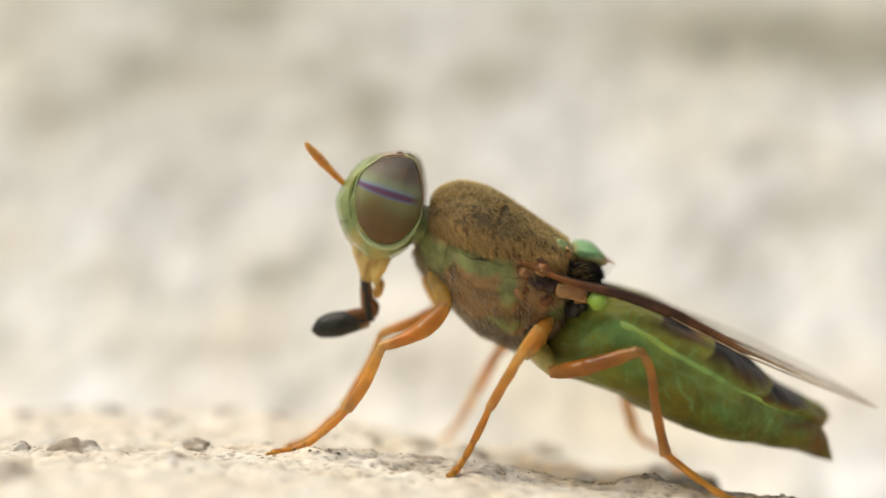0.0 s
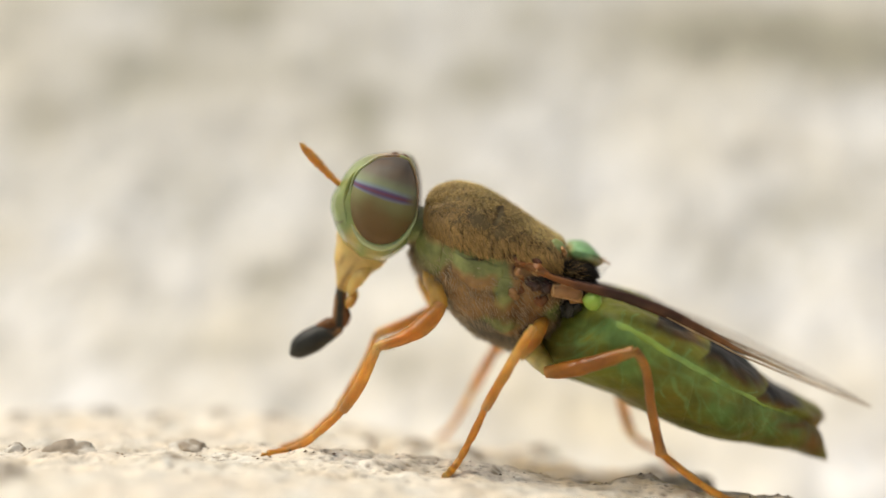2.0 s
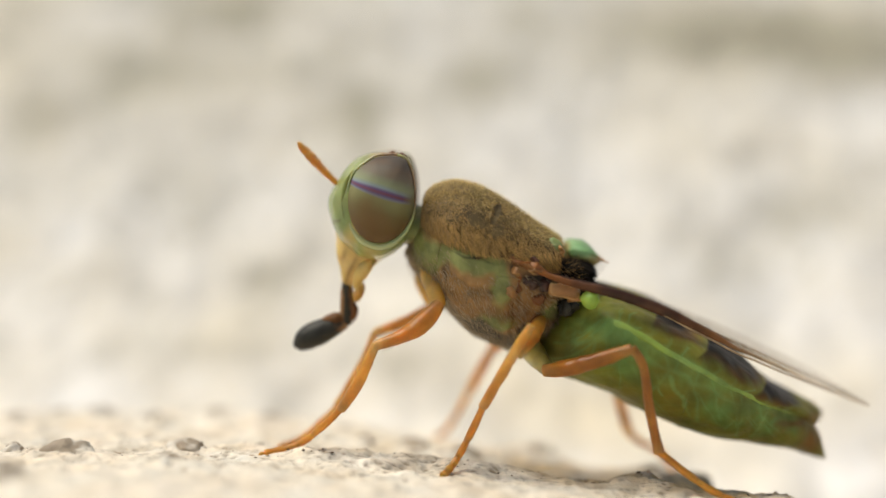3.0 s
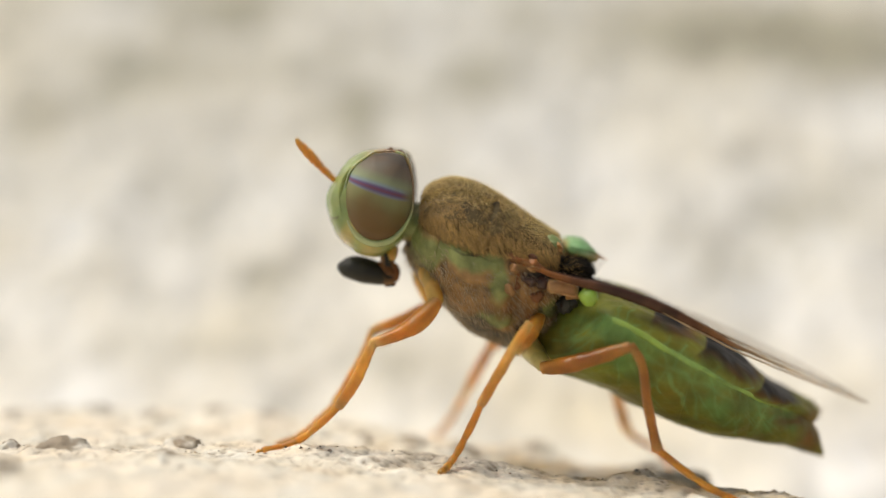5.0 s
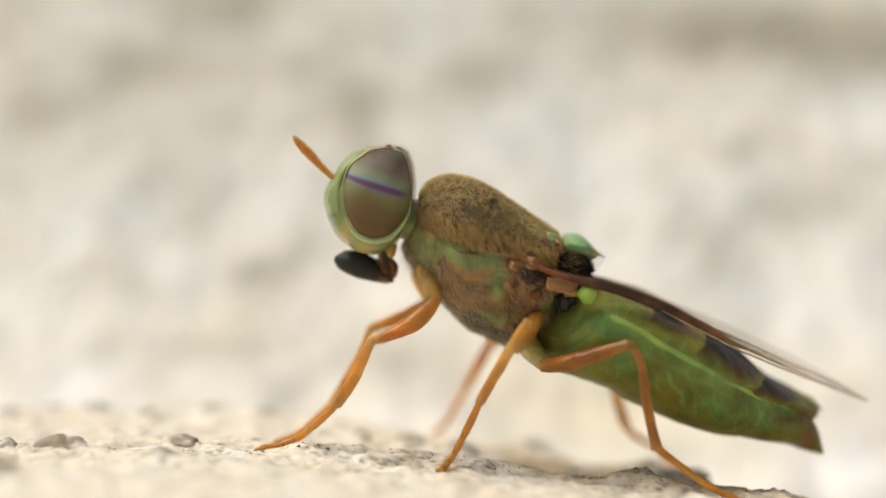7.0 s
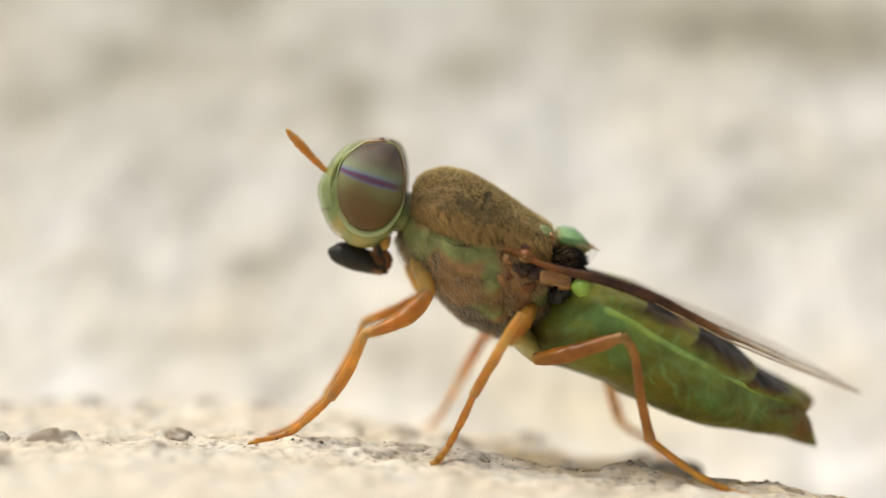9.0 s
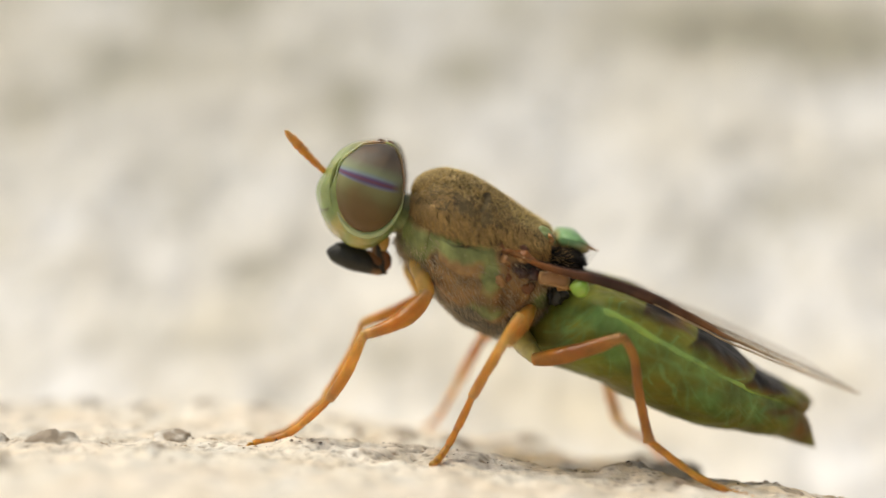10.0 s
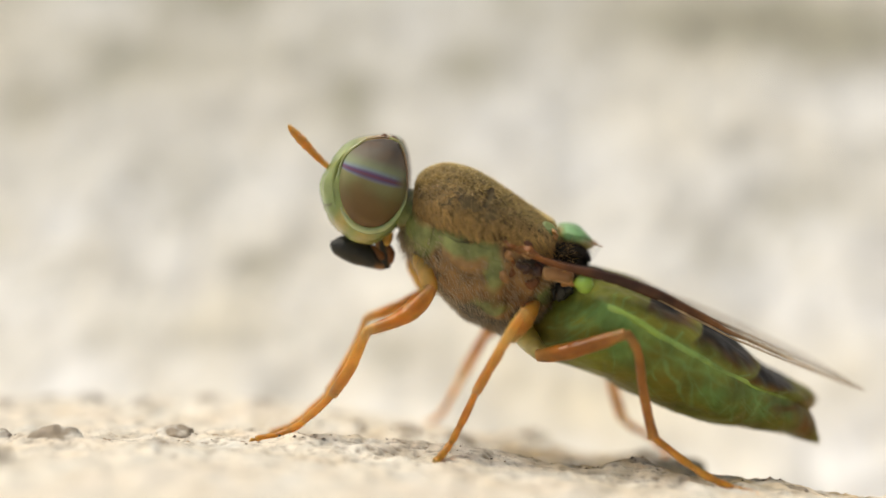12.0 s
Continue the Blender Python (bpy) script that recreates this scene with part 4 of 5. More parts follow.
ABDO = Body([
    ((2.680, 0.200, 3.643), (2.370, -0.600, 2.976), (1.779, 0.200, 2.414), 0.2), ((3.105, 0.200, 3.667), (2.763, -1.300, 3.033), (1.904, 0.200, 2.043), 0.2), ((3.530, 0.200, 3.581), (3.202, -1.700, 3.190), (2.358, 0.200, 1.770), 0.25),
    ((4.087, 0.250, 3.391), (3.591, -1.900, 3.042), (3.100, 0.250, 1.523), 0.3), ((4.833, 0.300, 3.039), (4.252, -2.000, 2.675), (3.972, 0.300, 1.087), 0.4), ((5.656, 0.400, 2.626), (5.007, -1.900, 2.246), (4.984, 0.400, 0.623), 0.5),
    ((6.495, 0.500, 1.972), (5.819, -1.600, 1.769), (5.941, 0.500, 0.307), 0.65), ((7.193, 0.600, 1.385), (6.588, -1.100, 1.327), (6.840, 0.600, 0.153), 0.8), ((7.840, 0.700, 1.058), (7.352, -0.500, 0.968), (7.623, 0.700, -0.040), 0.9),
    ((8.202, 0.800, 0.831), (7.998, 0.100, 0.597), (8.339, 0.800, -0.286), 1.0),
], 90)


def make_abdomen():
    pi = math.pi
    cuts = [0.23, 0.385, 0.535, 0.715, 0.85, 1.0]

    def wob(v):
        return np.array(noise.noise_vector(Vector(v) * 2.2)) * 0.14

    def ramp(f, lo, hi):
        f = max(0.0, min(1.0, (f - lo) / (hi - lo)))
        return f * f * (3 - 2 * f)

    def down(a):
        """0 along the back, 1 at the side ridge, 2 below."""
        return abs((a - pi / 2 + pi) % (2 * pi) - pi) / (pi / 2)

    def pale(u, a, v):
        q = v + wob(v)
        return 0.55 * math.exp(-((down(a) - 1) / 0.07) ** 2) * ramp(u, 0.17, 0.24) * ramp(u, 0.92, 0.82) + 0.5 * bump_at(q[0], q[2], (3.082, 3.008, 0.40, 0.10, 1.0), (3.483, 2.835, 0.3, 0.12, 0.6))

    def teal(u, a, v):
        q = v + 1.6 * wob(v)
        veil = 0.5 + 0.9 * noise.noise(Vector(q) * 1.5) + 0.5 * noise.noise(Vector(q) * 4.0)
        below = 0.9 * math.exp(-((down(a) - 1.18) / 0.20) ** 2) * ramp(u, 0.10, 0.22)
        return max(0.0, min(0.9, (below + bump_at(q[0], q[2], (2.85, 2.75, 0.55, 0.40, 0.9), (3.35, 2.35, 0.6, 0.35, 0.6), (5.9, 0.95, 0.8, 0.22, 0.4), (6.9, 0.75, 0.4, 0.2, 0.5))) * veil * 0.85))

    def brown(u, a, v):
        q = v + wob(v)
        b = bump_at(q[0], q[2], (7.879, 0.324, 0.30, 0.48, 1.0), (7.317, 0.784, 0.45, 0.10, 0.9), (2.239, 2.475, 0.4, 0.4, 0.3), (4.507, 1.565, 1.2, 0.3, 0.2))
        n = 0.25 * noise.noise(Vector(v) * 2.6)
        for u0, u1, hi in ((cuts[1], cuts[2], 0.88), (cuts[2], cuts[3], 0.92), (cuts[3], cuts[4], 0.95)):
            b += 0.95 * ramp(u, u0 - 0.006, u0 + 0.012) * ramp(u, u1 + 0.01, u1 - 0.05) * ramp(down(a) + n, hi, hi - 0.35)
        return min(1.0, b + 0.30 * max(0.0, noise.noise(Vector(v) * 1.4) + 0.1))

    def mark(u, a, v):
        b, n = 0.0, 0.10 * noise.noise(Vector(v) * 3.0)
        for u0, u1, hi in ((cuts[1], 0.51, 0.84), (cuts[2], 0.72, 0.96), (cuts[3], 0.88, 1.00)):
            b += ramp(u, u0 - 0.004, u0 + 0.006) * ramp(u, u1 + 0.015, u1 - 0.06) * ramp(down(a) + n + 0.16 * (u - u0) / (u1 - u0), hi, hi - 0.42)
        return min(1.0, b)

    # branching air threads that shine through the skin, each from the ridge or from another thread
    rnd = random.Random(31)
    threads = [(0.055, [(0.205, 1.00), (0.185, 1.06), (0.150, 1.12), (0.120, 1.10), (0.085, 1.16), (0.060, 1.12)]), (0.040, [(0.205, 1.01), (0.180, 1.14), (0.150, 1.20), (0.105, 1.22), (0.070, 1.30)]),
               (0.030, [(0.22, 0.99), (0.20, 0.90), (0.17, 0.80), (0.16, 0.70)]), (0.030, [(0.29, 0.98), (0.275, 0.88), (0.26, 0.76), (0.268, 0.62)]), (0.030, [(0.31, 0.98), (0.315, 0.86), (0.305, 0.72), (0.32, 0.60)]),
               (0.045, [(0.10, 1.10), (0.12, 1.20), (0.17, 1.26), (0.22, 1.22), (0.26, 1.10)]), (0.035, [(0.30, 1.06), (0.42, 1.10), (0.55, 1.13), (0.68, 1.12), (0.78, 1.06)])]
    for start in (0.24, 0.28, 0.33, 0.37, 0.41, 0.46, 0.50, 0.56, 0.60, 0.65, 0.70, 0.75, 0.79):
        for way in (-1, 1):
            u, d, line, step = start, 1.0, [], rnd.uniform(-0.015, 0.015)
            for _ in range(rnd.randint(3, 4) if way < 0 else rnd.randint(5, 8)):
                line.append((u, d))
                u, d, step = u + step, d + way * rnd.uniform(0.06, 0.11), step + rnd.gauss(0, 0.005)
            threads.append((rnd.uniform(0.022, 0.034), line))
            if way > 0:
                u1, d1 = line[2]
                threads.append((0.022, [(u1, d1), (u1 + 0.02, d1 + 0.05), (u1 + 0.045, d1 + 0.13), (u1 + 0.06, d1 + 0.20)]))
    scale = np.array([8.0, 1.6])
    starts = np.array([p for _, line in threads for p in line[:-1]]) * scale
    ends = np.array([p for _, line in threads for p in line[1:]]) * scale
    widths = np.array([w for w, line in threads for _ in line[1:]])
    spans = ends - starts

    def thread(u, a, v):
        q = np.array([u, down(a)]) * scale + 0.10 * np.array(noise.noise_vector(Vector(v) * 2.5))[:2]
        f = np.clip(((q - starts) * spans).sum(1) / (spans ** 2).sum(1), 0, 1)
        gap = np.hypot(*(q - starts - spans * f[:, None]).T)
        return 0.62 * float(np.exp(-(gap / widths) ** 2).max()) * max(0.25, min(1.0, 0.75 + noise.noise(Vector(v) * 2.0)))

    tints = {"thread": thread, "pale": pale, "teal": teal, "brown": brown, "mark": mark}
    abdomen = part("abdomen", ABDO.sheet("abdomen", ABDOMEN, 0.0, 0.25, 0, 2 * pi, 64, 190, rough=0.05, freq=1.3, profile=lambda fu, fa: 0.03 - 0.045 * max(0.0, (fu - 0.8) / 0.2), masks=tints, cap=True), fly, "translucent green abdomen with black marks")
    for u0, u1 in zip(cuts, cuts[1:]):
        ring = lambda fu, fa: 0.030 * (1 - (2 * fu - 1) ** 4) + 0.012 * fu
        part("segment", ABDO.sheet("segment", ABDOMEN, u0 - 0.006, u1 + 0.006, 0, 2 * pi, 50, 190, profile=ring, rough=0.05, freq=1.3, masks=tints, cap=True), abdomen)
    for side in (1, -1):
        line = [ABDO.at(0.20 + 0.68 * i / 15, pi if side > 0 else 0.0, 0.035) for i in range(16)]
        part("lateral_ridge", tube("lateral_ridge", PALE_LINE, line, [0.02, 0.065, 0.068, 0.058, 0.052, 0.048, 0.04, 0.012], 90, 12, flat=0.35, rough=0.025, freq=2.2), abdomen, "pale green side ridge")
    roots = []
    for _ in range(1500):  # a fine fringe, longest at the tail
        u, a = 1 - abs(rnd.gauss(0, 0.3)), rnd.uniform(0, 2 * pi)
        if u > 0.2 and (u > 0.93 or down(a) > 1.0):
            p0, p1, p2 = ABDO.at(u, a, 0.03), ABDO.at(u, a, 0.13), ABDO.at(max(u - 0.03, 0), a, 0.03)
            roots.append((p0, (p1 - p0) / 0.1 * 0.5 + (p0 - p2) / 0.2, 0.5 + u * u))
    tagged(part("abdomen_hair", hairs("abdomen_hair", GOLD_HAIR, roots, 0.11, 0.003, 12), abdomen, "fine pale fringe"), kind="stuff")
    return abdomen


def make_wing(side):
    """A wing folded flat along the back; its dark leading edge faces outwards."""
    dark = spline([(1.366, -1.550, 4.364), (1.867, -1.652, 4.138), (2.419, -1.783, 3.951), (2.972, -1.850, 3.825), (3.536, -1.829, 3.675), (4.319, -1.675, 3.369), (4.946, -1.504, 3.043), (5.427, -1.357, 2.799),
                   (5.923, -1.179, 2.522), (6.435, -0.961, 2.280), (6.972, -0.689, 2.012), (7.820, -0.225, 1.612), (8.704, 0.300, 1.199), (9.312, 0.500, 0.914)], 60)
    trail = spline([(1.725, -1.254, 4.273), (2.537, -0.596, 3.950), (3.373, 0.399, 3.653), (3.922, 0.795, 3.476), (4.464, 1.049, 3.277), (4.991, 1.162, 2.994), (5.751, 1.267, 2.683), (6.518, 1.312, 2.329),
                    (7.271, 1.287, 1.973), (7.990, 1.188, 1.631), (8.528, 0.976, 1.367), (8.972, 0.617, 1.115), (9.329, 0.550, 0.915)], 60)
    trail[:, 2] += 0.03 * np.clip((trail[:, 0] - 4.5) / 2, 0, 1) * np.clip((9.2 - trail[:, 0]) / 1.0, 0, 1)
    # the thin front edge hangs a little below the dark vein
    lead = dark + np.array([[0, -0.03, -0.10 * math.sin(math.pi * min(1.0, max(0.0, (i - 12) / 47))) ** 0.8] for i in range(60)])
    if side > 0:  # the other wing lies just under it, mirrored about the body's leaning mid-plane
        for row in (lead, dark, trail):
            row[:, 1] = 2 * (0.15 + 0.07 * np.maximum(row[:, 0] - 2, 0)) - row[:, 1]
            row[:, 2] -= np.linspace(0.06 if row is trail else 0.55, 0.02, 60)
    root = tube("wing_root", BROWN, [lead[0] + np.array([-0.12, 0.1, 0.03]), lead[2], lead[5]], [0.04, 0.065, 0.055, 0.04], 24, 12, rough=0.03)
    wing = part("wing", root, fly, "smoky folded wing with brown leading veins")
    across = 9
    verts, faces = [], []
    for level in (0.004, -0.004):
        for a, b in zip(lead, trail):
            for j in range(across):
                f = j / (across - 1)
                verts.append(a + (b - a) * f + np.array([0, 0, 0.03 * math.sin(math.pi * f) * min(1, np.linalg.norm(b - a) / 2) + 0.012 * math.sin(9 * f) + level]))
    n = 60 * across
    for i in range(59):
        for j in range(across - 1):
            k = i * across + j
            faces += [(k, k + 1, k + across + 1, k + across), (n + k, n + k + across, n + k + across + 1, n + k + 1)]
    part("membrane", mesh("membrane", verts, faces, MEMBRANE), wing, "clear smoky membrane")
    pale = lambda v: max(0.0, min(1.0, (v[0] - 5.0) / 2.2))
    amber = lambda v: max(max(0.0, min(1.0, (3.2 - v[0]) / 1.4)), 0.7 * math.exp(-((v[0] - 5.6) / 0.6) ** 2))
    part("dark_vein", tube("dark_vein", VEIN, dark, [0.03, 0.055, 0.072, 0.095, 0.112, 0.105, 0.085, 0.052, 0.034, 0.026, 0.018, 0.010, 0.004], 100, 12, flat=0.8, rough=0.012, masks={"pale": pale, "amber": amber}), wing, "thick dark brown vein")
    part("upper_vein", tube("upper_vein", VEIN, [p + np.array([0, 0.10, 0.075]) for p in dark[8:40:4]], [0.01, 0.028, 0.03, 0.026, 0.012], 60, 8, masks={"pale": pale, "amber": lambda v: 0.0}), wing)
    part("front_edge", tube("front_edge", VEIN, lead[14:], [0.02, 0.022, 0.02, 0.016, 0.012, 0.006], 70, 8, masks={"pale": lambda v: 0.8, "amber": lambda v: 0.0}), wing, "thin pale front edge")
    part("hind_edge", tube("hind_edge", VEIN, trail, [0.02, 0.02, 0.018, 0.014, 0.012, 0.006], 70, 8, masks={"pale": lambda v: 0.35, "amber": lambda v: 0.0}), wing, "thin brown hind edge")
    for f, r, end in ((0.24, 0.014, 40), (0.40, 0.011, 50), (0.58, 0.010, 48), (0.76, 0.010, 46)):
        line = []
        for i in range(3, end, 4):
            g = f * min(1, 0.4 + i / 25)
            lift = 0.03 * math.sin(math.pi * g) * min(1, np.linalg.norm(trail[i] - lead[i]) / 2) + 0.012 * math.sin(9 * g)
            line.append(lead[i] + (trail[i] - lead[i]) * g + np.array([0, 0, lift]))
        part("vein", tube("vein", VEIN, line, [r, r, r * 0.7, r * 0.4], 50, 8, masks={"pale": pale}), wing)
    return wing


def make_leg(label, coxa, femur, tibia, tarsus, foot_radius=0.07, hip=HONEY, skin=AMBER):
    """coxa, femur, tibia: (path, radii); tarsus: path of the foot."""
    joints = [np.array(q[0][i]) for q in (femur, tibia) for i in (0, -1)]
    pale = lambda v: 0.75 * max(math.exp(-(np.linalg.norm(v - j) / 0.22) ** 2) for j in joints)
    brown = lambda v: 0.55 * max(0.0, min(1.0, 1.6 * noise.noise(Vector(v) * 2.4) + 0.15))
    tint = {"pale": pale, "brown": brown}
    leg = part("leg", tube("leg", hip, *coxa, 40, 20, rough=0.04, freq=3), fly, label)
    part("femur", tube("femur", skin, *femur, 60, 20, rough=0.018, freq=4, masks=tint), leg)
    part("tibia", tube("tibia", skin, *tibia, 60, 18, rough=0.015, freq=5, masks=tint), leg)
    line = spline(tarsus, 61)
    pieces = []
    cuts = [0, 24, 36, 45, 52, 60]
    for k, (i, j) in enumerate(zip(cuts, cuts[1:])):
        r = foot_radius * (1.0, 0.95, 0.95, 1.0, 1.05)[k]
        pieces.append(tube("piece", AMBER, [line[i], line[(i + j) // 2], line[min(j + 1, 60)]], [r * 0.88, r * 0.95, r * 1.08, r * 0.95], 16, 12, rough=0.01))
    tip, way = line[-1], line[-1] - line[-6]
    way = way / np.linalg.norm(way)
    for o in (-0.05, 0.05):
        pieces.append(tube("claw", AMBER, [tip, tip + way * 0.10 + np.array([0, o, 0.02]), tip + way * 0.17 + np.array([0, o, -0.05])], [0.03, 0.022, 0.006], 10, 8))
    part("tarsus", joined("tarsus", pieces, AMBER), leg)
    rnd = random.Random(7)
    roots = []
    for path, n, rad in ((femur[0], 260, max(femur[1]) * 0.85), (tibia[0], 260, max(tibia[1]) * 0.85), (tarsus, 200, foot_radius * 0.9)):
        q = spline(path, 40)
        for _ in range(n):
            i = rnd.randrange(2, 37)
            d = q[i + 1] - q[i]
            d /= np.linalg.norm(d)
            o = np.cross(d, [rnd.gauss(0, 1) for _ in range(3)])
            o /= np.linalg.norm(o)
            roots.append((q[i] + o * rad * 0.8, o * 0.6 + d))
    tagged(part("leg_hair", hairs("leg_hair", GOLD_HAIR, roots, 0.09, 0.0025, 8), leg), kind="stuff")
    return leg


def make_legs():
    make_leg("amber front leg", ([(-0.426, -0.400, 4.128), (-0.304, -0.750, 3.816), (-0.197, -1.000, 3.545), (-0.150, -1.100, 3.350)], [0.16, 0.19, 0.19, 0.17, 0.12]),
             ([(-0.138, -1.150, 3.450), (-0.298, -1.250, 3.222), (-0.561, -1.350, 2.983), (-0.899, -1.500, 2.812), (-1.407, -1.600, 2.635)], [0.12, 0.17, 0.20, 0.18, 0.14, 0.10]),
             ([(-1.407, -1.600, 2.681), (-1.545, -1.600, 2.370), (-1.814, -1.550, 1.804), (-2.143, -1.500, 1.292)], [0.08, 0.10, 0.115, 0.12, 0.095]),
             [(-2.108, -1.500, 1.350), (-2.587, -1.350, 0.856), (-3.131, -1.100, 0.434), (-3.725, -1.280, 0.328)], 0.076)
    make_leg("amber front leg, far side of the body", ([(-0.519, 0.700, 3.825), (-0.360, 0.800, 3.438), (-0.236, 0.800, 3.124)], [0.2, 0.22, 0.15]),
             ([(-0.249, 0.800, 3.086), (-0.797, 0.800, 2.772), (-1.577, 0.700, 2.487)], [0.10, 0.14, 0.13, 0.09]),
             ([(-1.564, 0.700, 2.512), (-1.747, 0.600, 2.040), (-2.054, 0.500, 1.469), (-2.396, 0.400, 0.938)], [0.075, 0.08, 0.085, 0.08]),
             [(-2.372, 0.400, 0.925), (-2.811, 0.300, 0.497), (-3.246, 0.200, 0.196), (-3.639, 0.540, -0.022)], 0.075)
    make_leg("amber middle leg", ([(1.964, -0.500, 3.163), (1.918, -0.800, 3.068), (1.827, -1.100, 2.941)], [0.15, 0.15, 0.13]),
             ([(1.949, -1.000, 3.077), (1.813, -1.600, 2.968), (1.629, -2.000, 2.776), (1.417, -2.200, 2.555)], [0.13, 0.155, 0.15, 0.12, 0.09]),
             ([(1.679, -2.200, 3.160), (1.340, -2.200, 2.600), (1.070, -2.100, 2.094), (0.743, -1.900, 1.457)], [0.085, 0.105, 0.105, 0.10, 0.105]),
             [(0.743, -1.900, 1.457), (0.499, -1.800, 0.878), (0.204, -1.850, 0.347), (-0.067, -2.200, 0.125)], 0.074, RUSTY_AMBER)
    make_leg("amber middle leg, far side of the body", ([(1.630, 0.800, 2.810), (1.456, 1.000, 2.524), (1.337, 1.100, 2.251)], [0.25, 0.25, 0.18]),
             ([(1.398, 1.100, 2.507), (1.242, 1.800, 2.125), (1.108, 2.300, 1.834)], [0.16, 0.18, 0.13]),
             ([(1.107, 2.300, 1.875), (0.860, 2.800, 1.264), (0.574, 3.200, 0.627)], [0.10, 0.12, 0.11]),
             [(0.574, 3.200, 0.627), (0.331, 3.400, 0.133), (0.056, 3.600, -0.382), (-0.275, 4.780, -0.984)], 0.08)
    make_leg("amber hind leg", ([(1.785, -0.600, 2.414), (1.909, -1.000, 2.252), (2.075, -1.400, 2.121)], [0.24, 0.24, 0.20, 0.14]),
             ([(1.987, -1.500, 2.107), (2.440, -1.750, 2.216), (3.083, -2.000, 2.448), (3.652, -2.200, 2.689)], [0.12, 0.165, 0.17, 0.14, 0.10]),
             ([(3.652, -2.200, 2.712), (3.891, -2.200, 2.307), (4.016, -2.200, 1.494), (4.221, -2.200, 0.606)], [0.078, 0.085, 0.09, 0.10, 0.108]),
             [(4.198, -2.200, 0.640), (4.652, -2.200, 0.274), (5.142, -2.300, -0.075), (5.739, -2.400, -0.352), (6.075, -2.740, -0.356)], 0.074, COXA_GREEN, DARK_AMBER)
    make_leg("amber hind leg, far side of the body", ([(2.203, 0.900, 2.287), (2.494, 1.300, 1.828), (2.781, 1.600, 1.574)], [0.3, 0.3, 0.17]),
             ([(2.781, 1.600, 1.574), (3.333, 1.900, 1.447), (3.967, 2.200, 0.984)], [0.14, 0.18, 0.11]),
             ([(3.966, 2.200, 1.051), (4.151, 2.500, 0.376), (4.365, 2.700, -0.249)], [0.10, 0.12, 0.12]),
             [(4.365, 2.700, -0.249), (4.655, 2.800, -0.523), (5.178, 2.900, -0.828), (5.574, 1.800, -1.401)], 0.08)


def make_small_parts():
    for side in (-1, 1):
        ball, stalk = np.array((2.875, -1.750, 3.596)), np.array((2.505, -1.200, 3.504))
        if side > 0:
            ball, stalk = ball * (1, -1, 1) + np.array([0, 0.5, 0]), stalk * (1, -1, 1) + np.array([0, 0.5, 0])
        halter = part("haltere", tube("haltere", PEACH, [stalk, ball], [0.05, 0.04, 0.06], 14, 10), fly, "green knobbed haltere")
        part("knob", tube("knob", LIGHT_GREEN, [ball + np.array([-0.20, 0, 0.03]), ball, ball + np.array([0.19, 0, -0.03])], [0.02, 0.12, 0.185, 0.19, 0.15, 0.02], 24, 24, rough=0.006), halter, "bright green knob")
    block = tube("wing_hinge", PEACH_DARK, [(2.086, -1.500, 3.777), (2.166, -1.620, 3.771), (2.550, -1.620, 3.725), (2.654, -1.500, 3.697)], [0.10, 0.125, 0.13, 0.125, 0.10], 20, 14, flat=0.5, rough=0.05, freq=4)
    hinge = part("wing_hinge", block, fly, "peach coloured wing hinge")
    frame_line = [(2.37 + 0.27 * math.copysign(abs(math.cos(a)) ** 0.45, math.cos(a)), -1.64, 3.745 - 0.09 * math.cos(a) + 0.105 * math.copysign(abs(math.sin(a)) ** 0.45, math.sin(a))) for a in (2 * math.pi * i / 16 for i in range(18))]
    part("hinge_frame", tube("hinge_frame", PALE_TAN, frame_line, [0.026, 0.030, 0.024, 0.030, 0.026], 70, 10, ends=False, rough=0.015, freq=5), hinge, "pale tan raised edge")
